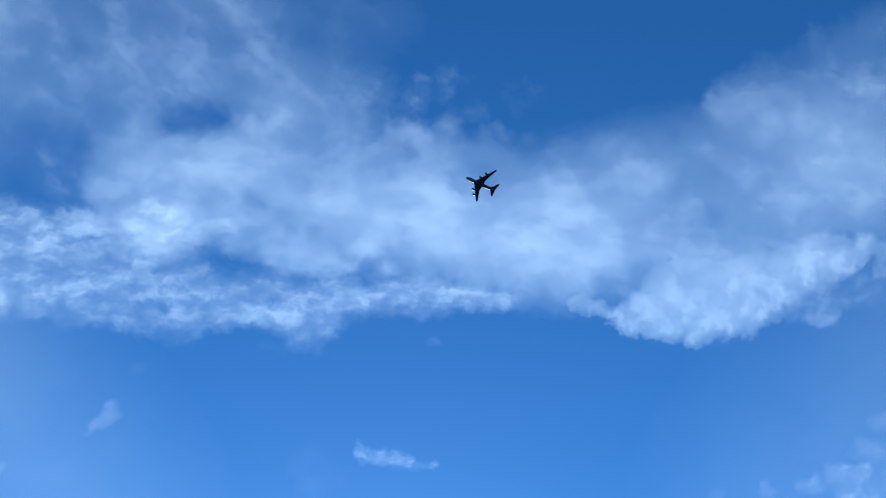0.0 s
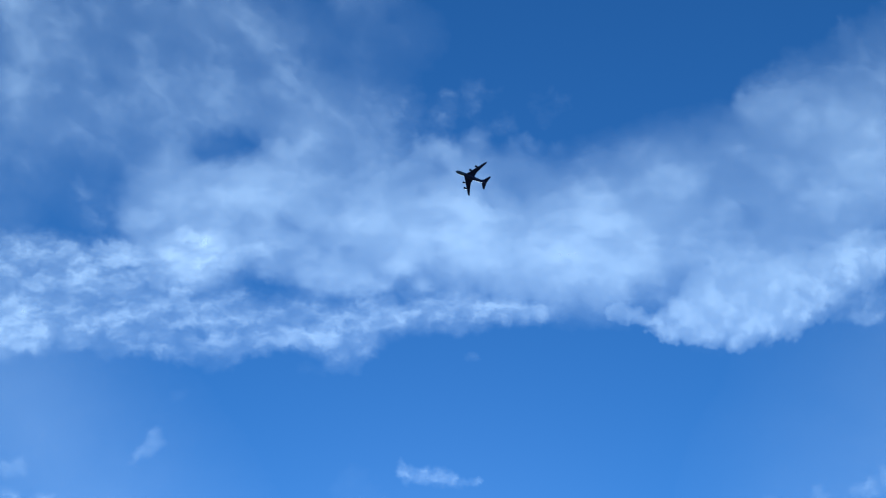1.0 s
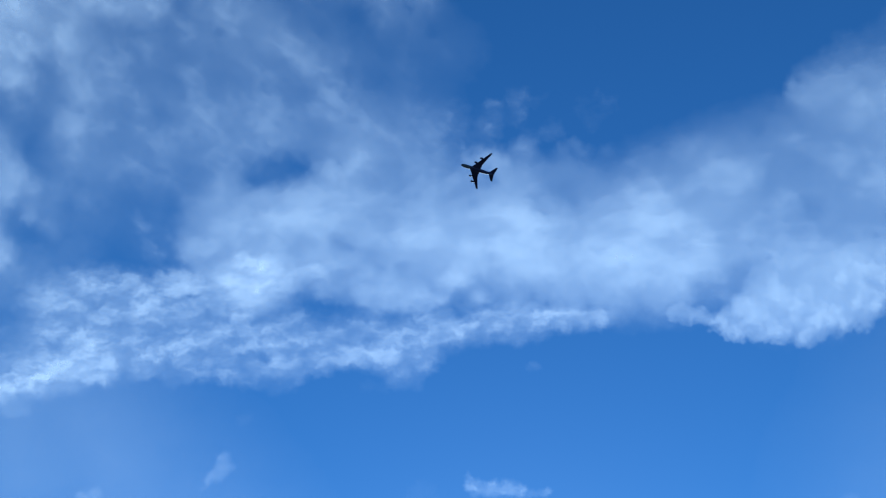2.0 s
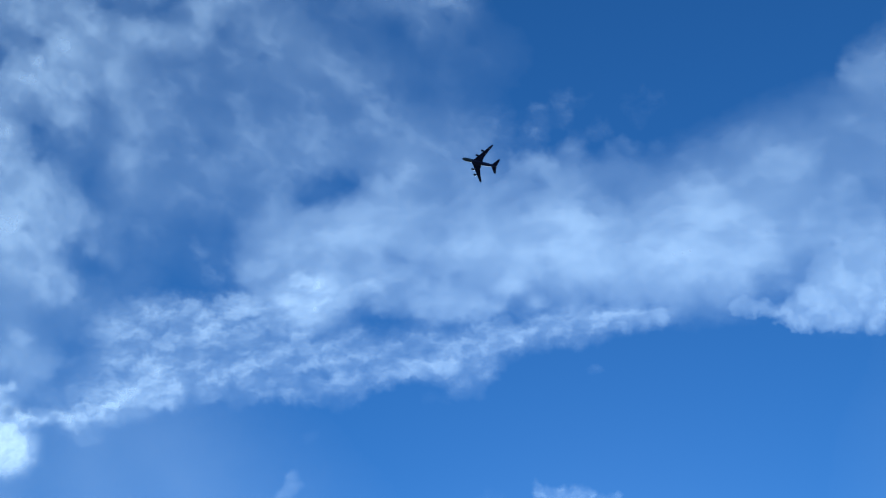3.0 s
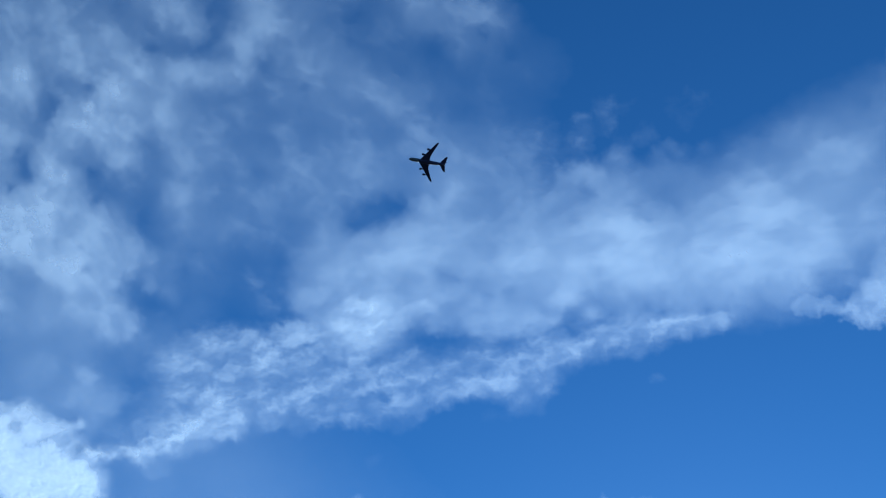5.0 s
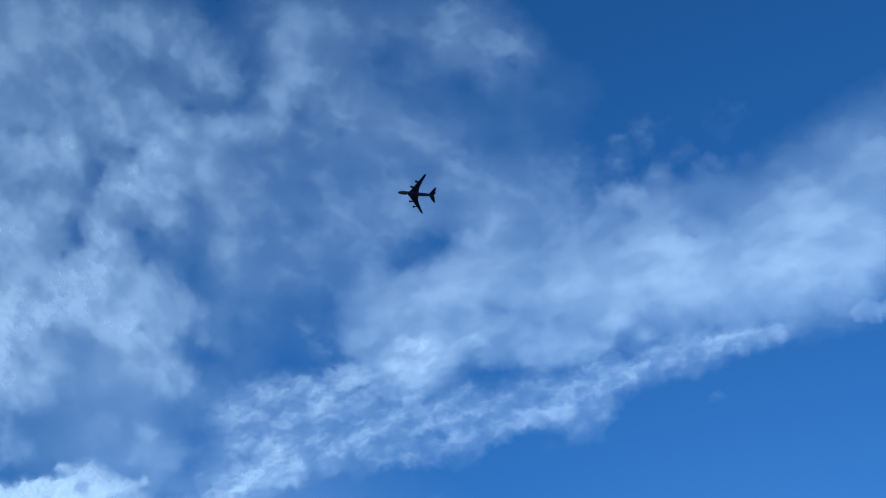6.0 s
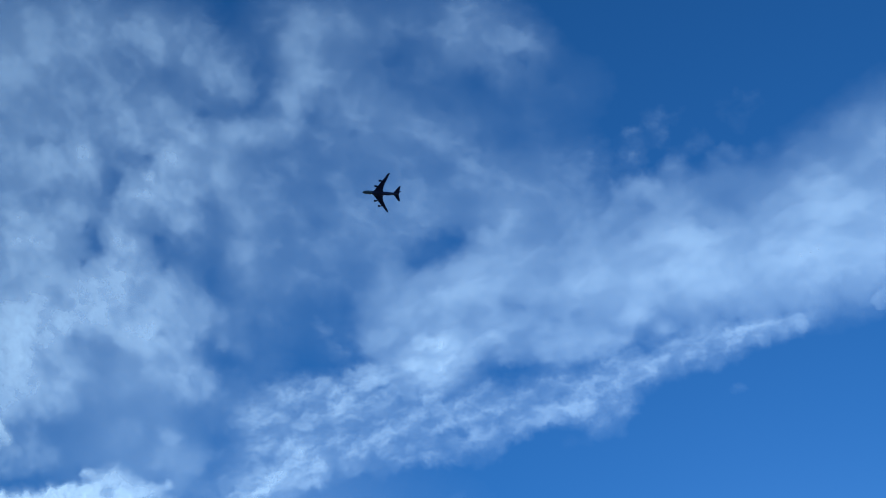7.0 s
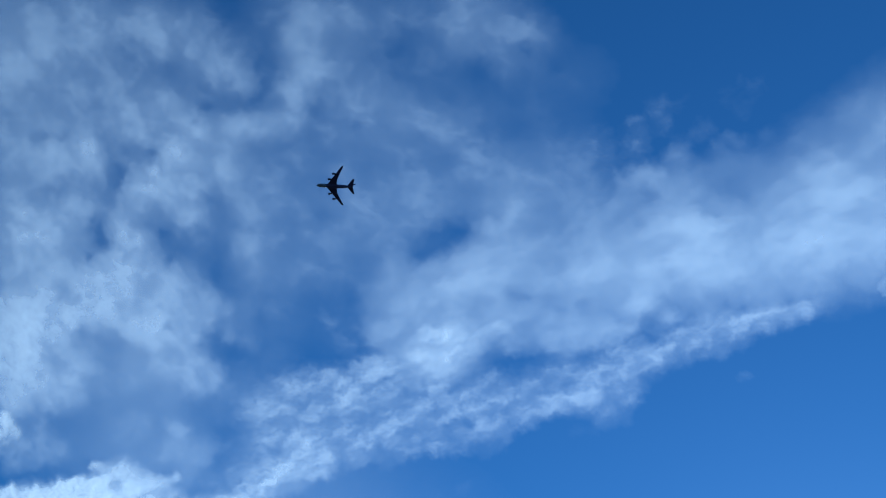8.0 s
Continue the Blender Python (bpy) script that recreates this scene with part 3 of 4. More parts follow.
rim = deck()
puff(rim, 0.44, (21.7, -6.1, 0.95), (23.2, -5.2, 1.28), (25.8, -5.6, 1.29), (28.5, -4.4, 1.46), (30.7, -2.8, 1.47), (32.2, -1.7, 1.31), (34.0, -0.4, 1.32), (35.3, 0.2, 0.99))
puff(rim, 0.28, (24.1, -3.7, 1.44), (26.6, -3.6, 1.37), (29.0, -2.9, 1.38))
puff(rim, 0.36, (20.4, -6.5, 0.51), (21.3, -7.0, 0.52))
puff(rim, 0.36, (22.1, -6.9, 0.40), (23.1, -7.1, 0.44), (24.3, -6.5, 0.52))
puff(rim, 0.34, (25.9, -7.0, 0.44), (26.8, -6.6, 0.41))
puff(rim, 0.40, (28.0, -5.3, 0.65), (29.9, -5.4, 0.61), (30.5, -4.5, 0.57))
puff(rim, 0.36, (31.8, -3.2, 0.53), (33.2, -2.5, 0.58), (34.5, -1.4, 0.66))
puff(rim, 0.34, (35.7, -0.5, 0.62), (36.6, 0.3, 0.54), (37.2, 1.5, 0.58))
puff(rim, 0.27, (17.2, -6.0, 0.43), (18.8, -6.1, 0.43), (19.7, -6.4, 0.43))
puff(rim, 0.15, (34.1, -4.4, 0.37), (35.0, -4.7, 0.46), (36.2, -3.9, 0.42))
puff(rim, 0.12, (34.2, -3.4, 0.66), (36.4, -2.9, 0.59))
puff(rim, 0.12, (37.5, -2.4, 0.46), (38.7, -1.8, 0.59))
puff(rim, 0.17, (38.7, -0.4, 0.46), (38.6, 1.3, 0.59))
cloud("bright scalloped lower rim of the cloud bank", rim, spread=1.05, seed=5, depth=40, warp=0.08, broken=0.3, mottle=0.1, rough=0.55, size=1.6, stretch=1.0, edge=0.05, fray=0.3, height=4755, curds=0.05, step=0.06, octaves=4)

tower = deck()
puff(tower, 0.30, (25.6, 9.2, 0.86), (27.2, 9.8, 0.87))
puff(tower, 0.19, (24.7, 8.7, 0.47), (24.1, 9.0, 0.31))
puff(tower, 0.19, (29.3, 9.6, 1.27), (28.3, 8.3, 1.19))
puff(tower, 0.32, (33.3, 9.1, 1.62), (36.0, 9.3, 2.04))
puff(tower, 0.32, (36.2, 11.3, 2.04), (36.3, 11.3, 2.04))
puff(tower, 0.23, (31.1, 11.1, 0.88), (33.7, 10.8, 1.05))
puff(tower, 0.12, (30.2, 15.0, 0.32), (30.8, 13.8, 0.72), (31.9, 12.9, 0.96))
puff(tower, 0.10, (28.5, 11.8, 0.95), (27.5, 11.9, 0.63))
puff(tower, 0.15, (34.1, 14.8, 1.13), (35.2, 15.9, 1.05))
puff(tower, 0.13, (33.0, 13.9, 0.96), (33.1, 13.9, 0.96))
puff(tower, 0.23, (32.9, 6.7, 1.62), (36.3, 7.0, 1.64))
hole(tower, 0.30, (35.3, 13.4, 0.65), (35.4, 13.4, 0.65))
hole(tower, 0.20, (30.7, 10.7, 0.48), (30.8, 10.7, 0.48))
hole(tower, 0.30, (23.2, 7.1, 0.78), (23.8, 7.8, 0.63))
cloud("soft grey-white billowing cloud above the long bank", tower, spread=1.2, soft=1.7, seed=11, warp=0.2, broken=0.25, mottle=0.14, size=2.6, fray=0.3, height=4895, curds=0.05, step=0.09)

veil = deck()
film(veil, 0.08, (-21.1, 3.7, 2.64), (-16.2, 4.0, 3.02), (-10.2, 4.4, 3.10), (-3.6, 4.9, 2.82), (0.8, 5.0, 1.80))
film(veil, 0.11, (-15.2, 14.7, 2.31), (-12.8, 11.0, 3.04), (-7.6, 9.9, 2.97), (-5.6, 6.5, 2.57), (-4.5, 4.4, 1.82))
film(veil, 0.08, (-18.4, 6.4, 2.33), (-14.0, 4.4, 2.67), (-8.7, 4.1, 2.23))
film(veil, 0.14, (-17.0, 18.2, 2.72), (-11.5, 17.3, 3.42), (-5.7, 15.5, 3.32), (-1.7, 13.1, 1.81))
film(veil, 0.06, (-23.1, 3.4, 1.59), (-17.6, 2.4, 1.93))
film(veil, 0.06, (-22.5, -0.2, 2.37), (-18.4, -1.7, 2.32), (-16.3, -3.6, 1.91))
film(veil, 0.09, (-21.5, 1.1, 2.36), (-21.6, -1.9, 2.35), (-22.6, -4.9, 1.97))
puff(veil, 0.11, (-19.4, 5.1, 1.65), (-16.1, 3.3, 1.48), (-12.0, 5.1, 2.18))
puff(veil, 0.11, (-7.8, 4.9, 2.22), (-3.6, 5.3, 1.90))
puff(veil, 0.14, (-19.8, 1.2, 0.73), (-19.1, 1.8, 0.73))
puff(veil, 0.12, (-16.2, 3.6, 0.87), (-14.9, 2.6, 0.81))
puff(veil, 0.12, (-11.6, 2.4, 1.10), (-8.2, 3.4, 0.83), (-5.9, 4.2, 1.12))
puff(veil, 0.13, (-16.4, 0.7, 0.68), (-14.1, 0.7, 0.68), (-12.8, 0.1, 0.41))
puff(veil, 0.15, (-4.7, 5.1, 1.41), (-1.5, 6.0, 0.92))
puff(veil, 0.09, (-18.3, 6.7, 1.86), (-20.1, 3.6, 1.32))
puff(veil, 0.08, (-0.5, 8.4, 1.35), (0.7, 9.7, 1.07))
puff(veil, 0.06, (-1.5, 9.6, 1.06), (2.1, 10.4, 0.86))
puff(veil, 0.14, (-5.6, 2.2, 0.70), (-4.8, 1.3, 0.64))
puff(veil, 0.10, (-0.8, 3.3, 0.72), (-1.7, 4.6, 0.64))
puff(veil, 0.18, (-14.0, 16.7, 1.07), (-13.6, 15.1, 0.92), (-13.9, 13.2, 0.92))
puff(veil, 0.22, (-12.1, 12.4, 0.76), (-10.7, 11.1, 0.75), (-9.8, 9.8, 0.75))
puff(veil, 0.15, (-7.4, 8.7, 0.74), (-6.0, 8.0, 0.74))
puff(veil, 0.18, (-5.0, 15.3, 0.74), (-4.8, 14.1, 0.59), (-5.8, 14.4, 0.44))
puff(veil, 0.15, (-4.1, 15.9, 0.73), (-4.0, 15.9, 0.73))
puff(veil, 0.14, (-3.2, 12.7, 0.40), (-2.9, 11.4, 0.36))
puff(veil, 0.12, (-3.3, 15.7, 0.88), (-0.5, 13.5, 0.65))
puff(veil, 0.15, (-13.1, 9.5, 0.91), (-14.6, 9.0, 0.92), (-11.6, 8.4, 0.91))
puff(veil, 0.15, (-16.1, 10.2, 0.93), (-9.4, 7.7, 0.97))
puff(veil, 0.15, (-20.1, 10.6, 0.94), (-21.8, 9.8, 0.95), (-18.8, 8.8, 0.94))
puff(veil, 0.15, (-14.1, 8.4, 0.42), (-14.0, 8.4, 0.42))
puff(veil, 0.15, (-12.1, 6.3, 1.29), (-8.5, 5.2, 1.26))
puff(veil, 0.12, (-5.4, 5.6, 1.32), (-6.0, 4.1, 1.18))
puff(veil, 0.16, (-1.4, 6.4, 0.43), (-1.2, 5.5, 0.43))
puff(veil, 0.07, (-2.8, 7.4, 0.80), (0.3, 6.4, 0.64))
puff(veil, 0.14, (-14.0, 4.4, 0.99), (-16.9, 5.3, 0.70), (-15.6, 3.9, 1.00))
puff(veil, 0.14, (-17.4, 3.5, 0.93), (-13.9, 2.8, 0.76))
puff(veil, 0.22, (-20.1, 6.1, 0.55), (-19.2, 6.9, 0.43))
puff(veil, 0.19, (-21.8, 3.9, 0.43), (-22.9, 4.1, 0.36))
puff(veil, 0.12, (-20.8, 3.5, 0.31), (-20.7, 3.5, 0.31))
puff(veil, 0.19, (-18.9, 1.8, 0.51), (-19.4, 1.2, 0.35))
puff(veil, 0.09, (-17.3, 1.6, 0.69), (-15.4, 0.8, 0.76), (-14.1, -0.2, 0.53))
puff(veil, 0.09, (-19.9, 2.8, 0.70), (-19.8, 2.8, 0.70))
puff(veil, 0.12, (-17.7, 6.3, 0.47), (-18.1, 7.5, 0.66))
puff(veil, 0.15, (-11.6, 4.6, 1.28), (-4.1, 4.3, 0.95))
puff(veil, 0.20, (-4.7, 3.0, 0.95), (-3.5, 3.1, 0.65))
puff(veil, 0.12, (-12.0, 2.5, 0.75), (-11.9, 2.5, 0.75))
puff(veil, 0.20, (-21.8, 10.2, 1.03), (-19.4, 9.7, 1.02), (-17.2, 8.8, 0.85))
puff(veil, 0.16, (-20.9, 8.4, 0.94), (-20.8, 8.4, 0.94))
hole(veil, 0.35, (-16.7, 4.9, 0.67), (-16.6, 4.9, 0.67))
hole(veil, 0.20, (-8.1, 6.9, 0.62), (-8.0, 6.9, 0.62))
hole(veil, 0.40, (-4.8, 7.9, 0.84), (-2.6, 7.9, 0.70))
hole(veil, 0.75, (-10.7, 1.0, 0.62), (-9.2, 1.3, 0.83), (-7.4, 2.1, 0.70))
hole(veil, 0.35, (-13.5, 0.1, 0.41), (-13.4, 0.1, 0.41))
hole(veil, 0.35, (-13.3, 10.2, 0.65), (-13.2, 10.2, 0.65))
hole(veil, 0.40, (-9.7, 14.5, 0.90), (-8.7, 15.5, 0.75))
hole(veil, 0.40, (-4.8, 11.9, 0.88), (-4.7, 11.9, 0.88))
hole(veil, 0.35, (-7.1, 10.5, 0.63), (-7.0, 10.5, 0.63))
hole(veil, 0.50, (-1.4, 12.6, 0.36), (-1.3, 12.6, 0.36))
hole(veil, 0.40, (-0.0, 11.2, 0.61), (0.1, 11.2, 0.61))
hole(veil, 0.80, (-9.4, 1.6, 0.89), (-8.2, 2.0, 0.67))
hole(veil, 0.60, (-11.1, 0.4, 0.52), (-11.0, 0.4, 0.52))
hole(veil, 0.35, (-0.1, 7.5, 1.62), (2.0, 5.4, 1.80))
hole(veil, 0.15, (-8.8, 8.0, 2.20), (-4.4, 7.4, 2.18))
cloud("thin translucent veil of high cloud with dark gaps", veil, spread=1.25, soft=1.5, seed=23, warp=0.3, broken=0.25, mottle=0.2, rough=0.56, stretch=1.5, slope=-0.5, size=2.2, fray=0.24, curds=0.05, height=4895, step=0.09)

shreds = deck()
puff(shreds, 0.12, (4.2, 5.4, 0.40), (4.7, 6.0, 0.33))
puff(shreds, 0.08, (4.4, 6.6, 0.29), (4.5, 6.6, 0.29))
puff(shreds, 0.08, (6.1, 6.4, 0.44), (6.3, 7.2, 0.37))
puff(shreds, 0.06, (7.4, 7.4, 0.37), (5.5, 7.5, 0.36))
puff(shreds, 0.08, (0.6, 5.7, 0.72), (2.3, 5.3, 0.87))
puff(shreds, 0.10, (1.3, 4.0, 0.79), (3.2, 4.4, 0.65))
puff(shreds, 0.08, (8.5, 5.4, 0.41), (7.2, 4.7, 0.44))
puff(shreds, 0.11, (1.6, 2.3, 0.80), (0.4, 2.6, 0.72))
puff(shreds, 0.04, (10.9, 6.9, 1.12), (11.0, 6.9, 1.12))
puff(shreds, 0.08, (-18.0, -1.6, 0.24), (-17.6, -2.4, 0.27))
puff(shreds, 0.07, (-17.2, -3.5, 0.24), (-16.9, -4.3, 0.34))
puff(shreds, 0.14, (-17.7, -1.8, 0.19), (-17.3, -2.5, 0.19))
puff(shreds, 0.12, (-16.9, -3.4, 0.19), (-16.5, -4.0, 0.27))
puff(shreds, 0.13, (4.2, 5.2, 0.25), (3.7, 5.0, 0.21))
puff(shreds, 0.10, (4.5, 6.6, 0.21), (4.6, 6.6, 0.21))
puff(shreds, 0.08, (6.3, 6.4, 0.21), (6.4, 6.4, 0.21))
puff(shreds, 0.07, (1.8, 4.6, 0.35), (0.9, 5.9, 0.36))
hole(shreds, 0.35, (0.3, 3.5, 0.36), (0.4, 3.5, 0.36))
hole(shreds, 0.35, (-0.6, 4.7, 0.43), (-0.5, 4.7, 0.43))
cloud("small torn shreds of cloud over the bank", shreds, spread=1.15, soft=1.5, seed=37, warp=0.12, broken=0.35, mottle=0.5, rough=0.65, size=1.0, height=4940, curds=0.2, fray=0.3, step=0.07)

mass = deck()
film(mass, 0.23, (-38.0, 20.6, 3.41), (-31.3, 20.7, 3.32), (-25.1, 18.9, 2.82), (-20.7, 15.9, 1.58))
film(mass, 0.23, (-36.5, 14.5, 2.96), (-30.4, 14.0, 3.29), (-25.3, 11.4, 2.41))
film(mass, 0.19, (-38.6, 8.3, 3.40), (-31.7, 7.0, 2.89), (-32.6, 2.3, 3.30), (-39.3, 0.2, 3.82), (-29.2, 0.1, 2.84))
film(mass, 0.09, (-28.2, -3.6, 2.42), (-33.6, -2.7, 2.89), (-38.6, -3.6, 2.53))
film(mass, 0.09, (-30.3, -8.1, 2.84), (-36.6, -7.1, 2.92))
film(mass, 0.12, (-25.8, 4.7, 2.01), (-22.6, 6.1, 2.38), (-22.4, 2.9, 1.97))
film(mass, 0.17, (-37.9, 7.4, 1.69), (-37.0, 5.1, 2.11))
puff(mass, 0.38, (-15.1, 18.1, 0.69), (-16.3, 17.2, 0.58), (-16.0, 15.6, 0.66), (-16.1, 14.5, 0.66), (-17.3, 13.6, 0.58))
puff(mass, 0.41, (-17.1, 12.8, 0.50), (-17.8, 11.7, 0.54), (-19.4, 11.7, 0.59), (-21.0, 11.8, 0.47))
puff(mass, 0.21, (-18.3, 13.5, 0.31), (-18.7, 13.4, 0.27))
puff(mass, 0.38, (-22.3, 11.8, 0.75), (-24.2, 12.2, 0.76), (-25.2, 11.3, 0.72), (-25.8, 10.6, 0.64))
puff(mass, 0.56, (-27.7, 10.0, 0.65), (-28.6, 9.6, 0.73), (-27.1, 8.9, 0.73))
puff(mass, 0.41, (-29.7, 8.6, 0.74), (-30.8, 7.6, 0.53), (-30.8, 6.8, 0.49))
puff(mass, 0.40, (-26.5, 7.6, 0.97), (-26.0, 6.8, 0.72))
puff(mass, 0.43, (-30.5, 6.3, 0.57), (-29.9, 5.4, 0.61), (-29.9, 4.3, 0.65))
puff(mass, 0.49, (-32.3, 4.3, 0.83), (-31.0, 3.6, 0.82))
puff(mass, 0.52, (-33.4, 3.2, 0.91), (-34.9, 2.2, 1.00), (-36.4, 1.4, 0.92))
puff(mass, 0.79, (-39.0, 1.8, 1.44), (-40.6, 0.4, 1.54), (-41.3, -1.1, 1.45))
puff(mass, 0.55, (-39.2, 3.0, 0.93), (-41.0, 3.2, 0.94))
puff(mass, 0.46, (-33.6, 1.7, 0.83), (-33.5, 1.7, 0.83))
puff(mass, 0.38, (-28.7, 2.8, 0.81), (-27.4, 2.2, 0.65))
puff(mass, 0.41, (-30.2, 1.5, 0.82), (-31.6, 0.5, 0.99), (-29.6, -0.2, 0.98))
puff(mass, 0.36, (-27.3, 1.3, 0.77), (-27.2, 1.3, 0.77))
puff(mass, 0.36, (-25.7, 0.8, 0.36), (-25.2, 0.2, 0.48), (-24.5, -0.3, 0.32))
puff(mass, 0.33, (-26.3, -0.4, 0.44), (-26.2, -0.4, 0.44))
puff(mass, 0.35, (-30.3, -1.3, 0.65), (-30.1, -2.5, 0.57))
puff(mass, 0.36, (-28.4, -2.5, 0.57), (-27.4, -1.8, 0.36))
puff(mass, 0.43, (-28.1, -3.4, 0.48), (-27.2, -3.4, 0.36), (-26.6, -4.1, 0.40), (-26.2, -4.7, 0.44))
puff(mass, 0.33, (-27.6, -4.9, 0.52), (-27.5, -4.9, 0.52))
puff(mass, 0.18, (-25.7, -5.8, 0.32), (-25.6, -5.8, 0.32))
puff(mass, 0.23, (-29.5, -3.8, 0.65), (-29.4, -3.8, 0.65))
puff(mass, 0.21, (-24.9, -2.2, 0.24), (-24.6, -1.4, 0.32))
puff(mass, 0.43, (-38.4, 9.1, 0.76), (-37.4, 9.3, 0.63))
puff(mass, 0.43, (-39.2, 7.6, 1.02), (-37.4, 7.2, 0.84), (-39.1, 5.9, 0.68))
puff(mass, 0.33, (-35.5, 8.1, 1.01), (-36.2, 6.6, 1.18), (-35.7, 4.8, 1.00), (-37.9, 4.4, 1.01))
puff(mass, 0.43, (-34.5, 13.1, 0.63), (-33.8, 11.9, 0.71))
puff(mass, 0.40, (-32.7, 12.9, 0.50), (-32.2, 11.6, 0.46), (-35.2, 11.8, 0.63))
puff(mass, 0.27, (-38.4, 14.1, 0.94), (-36.7, 12.8, 0.68), (-38.8, 12.1, 0.85))
puff(mass, 0.23, (-37.6, 11.0, 0.85), (-33.3, 10.2, 1.00))
puff(mass, 0.29, (-29.5, 14.2, 0.74), (-28.7, 15.3, 0.82), (-30.6, 16.8, 0.66))
puff(mass, 0.32, (-26.8, 14.9, 0.97), (-28.3, 13.5, 0.53))
puff(mass, 0.27, (-37.1, 20.4, 1.70), (-36.2, 22.7, 2.12))
puff(mass, 0.21, (-33.4, 21.2, 1.67), (-31.8, 22.1, 1.66), (-29.3, 21.1, 1.32))
puff(mass, 0.23, (-36.0, 16.8, 1.35), (-34.1, 17.7, 1.34))
puff(mass, 0.23, (-26.0, 20.7, 0.73), (-25.8, 19.5, 0.53), (-25.7, 18.1, 0.40))
puff(mass, 0.14, (-23.8, 19.0, 0.96), (-22.4, 17.1, 0.96))
puff(mass, 0.14, (-24.4, 16.3, 0.64), (-21.6, 14.9, 0.95))
puff(mass, 0.18, (-22.7, 14.3, 0.44), (-20.4, 14.7, 0.43))
puff(mass, 0.18, (-40.2, 4.9, 1.02), (-40.0, 6.9, 0.85))
puff(mass, 0.40, (-37.1, -2.6, 0.80), (-36.1, -2.4, 0.63))
puff(mass, 0.40, (-37.8, -3.7, 0.80), (-38.8, -4.4, 0.63), (-36.9, -3.8, 0.63))
puff(mass, 0.49, (-39.7, -2.2, 0.81), (-40.8, -3.2, 0.81), (-41.9, -4.0, 0.68))
puff(mass, 0.30, (-41.0, -6.9, 0.64), (-40.0, -6.6, 0.51))
puff(mass, 0.27, (-39.0, -7.9, 0.42), (-40.8, -8.2, 0.42), (-42.7, -8.4, 0.47))
puff(mass, 0.18, (-29.8, -7.7, 0.36), (-29.5, -8.6, 0.49), (-30.5, -9.2, 0.45))
puff(mass, 0.18, (-28.4, -9.5, 0.56), (-27.5, -9.3, 0.32), (-29.0, -10.2, 0.48), (-29.6, -11.0, 0.40))
puff(mass, 0.15, (-32.3, -2.6, 0.66), (-33.0, -1.6, 0.66))
puff(mass, 0.14, (-32.6, -4.5, 0.82), (-33.9, -4.3, 0.83))
puff(mass, 0.12, (-32.9, -6.1, 0.45), (-32.1, -6.6, 0.41))
puff(mass, 0.12, (-29.8, -5.4, 0.65), (-29.7, -5.4, 0.65))
puff(mass, 0.15, (-23.4, -0.3, 0.48), (-23.4, -2.4, 0.47))
puff(mass, 0.12, (-24.3, -5.4, 0.55), (-25.8, -6.7, 0.56))
puff(mass, 0.11, (-21.2, 7.0, 0.79), (-22.2, 6.0, 0.55))
puff(mass, 0.40, (-26.3, 10.8, 0.65), (-25.6, 9.4, 0.72))
puff(mass, 0.30, (-24.4, 9.6, 0.72), (-22.7, 9.2, 0.87))
hole(mass, 0.55, (-18.9, 16.6, 0.75), (-17.8, 17.6, 0.86), (-19.4, 15.6, 0.59))
hole(mass, 0.40, (-23.2, 13.7, 0.44), (-23.1, 13.7, 0.44))
hole(mass, 0.35, (-28.1, 19.1, 0.78), (-28.0, 19.1, 0.78))
hole(mass, 0.30, (-25.6, 16.6, 0.61), (-25.5, 16.6, 0.61))
hole(mass, 0.50, (-27.9, 11.5, 0.41), (-27.8, 11.5, 0.41))
hole(mass, 0.75, (-32.9, 7.2, 0.70), (-32.7, 6.1, 0.70))
hole(mass, 0.50, (-34.0, 5.3, 0.25), (-33.9, 5.3, 0.25))
hole(mass, 0.30, (-37.4, 10.1, 0.63), (-35.0, 10.4, 0.63))
hole(mass, 0.50, (-28.0, 4.0, 0.32), (-27.9, 4.0, 0.32))
hole(mass, 0.40, (-28.1, 5.8, 0.32), (-28.0, 5.8, 0.32))
hole(mass, 0.25, (-27.0, 4.9, 0.65), (-25.6, 5.5, 0.64))
hole(mass, 0.45, (-35.3, -0.0, 0.63), (-33.3, -1.4, 0.74))
hole(mass, 0.40, (-29.3, -0.6, 0.41), (-29.2, -0.6, 0.41))
hole(mass, 0.30, (-36.5, 14.3, 0.42), (-34.3, 14.1, 0.42))
hole(mass, 0.35, (-30.4, 10.8, 0.41), (-31.0, 9.7, 0.41))
hole(mass, 0.35, (-33.6, -2.9, 1.24), (-35.7, -2.0, 0.92))
hole(mass, 0.40, (-31.7, -5.3, 1.06), (-35.6, -6.3, 1.41))
hole(mass, 0.30, (-38.6, -5.8, 0.76), (-38.5, -5.8, 0.76))
cloud("broken milky white cloud drifting beside the veil", mass, spread=1.3, soft=1.6, seed=31, relief=0, depth=30, warp=0.2, broken=0.24, mottle=0.14, rough=0.57, stretch=1.4, slope=-0.9, size=2.0, curds=0.04, fray=0.25, step=0.08)

heap = deck()
puff(heap, 0.64, (-34.2, -10.1, 0.70), (-33.1, -10.6, 0.58), (-31.9, -11.4, 0.50), (-31.1, -12.1, 0.46))
puff(heap, 0.92, (-33.9, -12.0, 0.86), (-32.4, -12.8, 0.70), (-33.6, -13.5, 0.86), (-31.7, -14.0, 0.62))
puff(heap, 1.15, (-34.5, -15.4, 1.09), (-33.6, -14.4, 0.70))
puff(heap, 0.92, (-30.8, -14.4, 0.47), (-30.2, -15.5, 0.35), (-31.2, -15.6, 0.35))
puff(heap, 0.84, (-32.1, -15.1, 0.51), (-32.0, -15.1, 0.51))
puff(heap, 1.02, (-34.3, -16.7, 0.70), (-34.6, -17.4, 0.70))
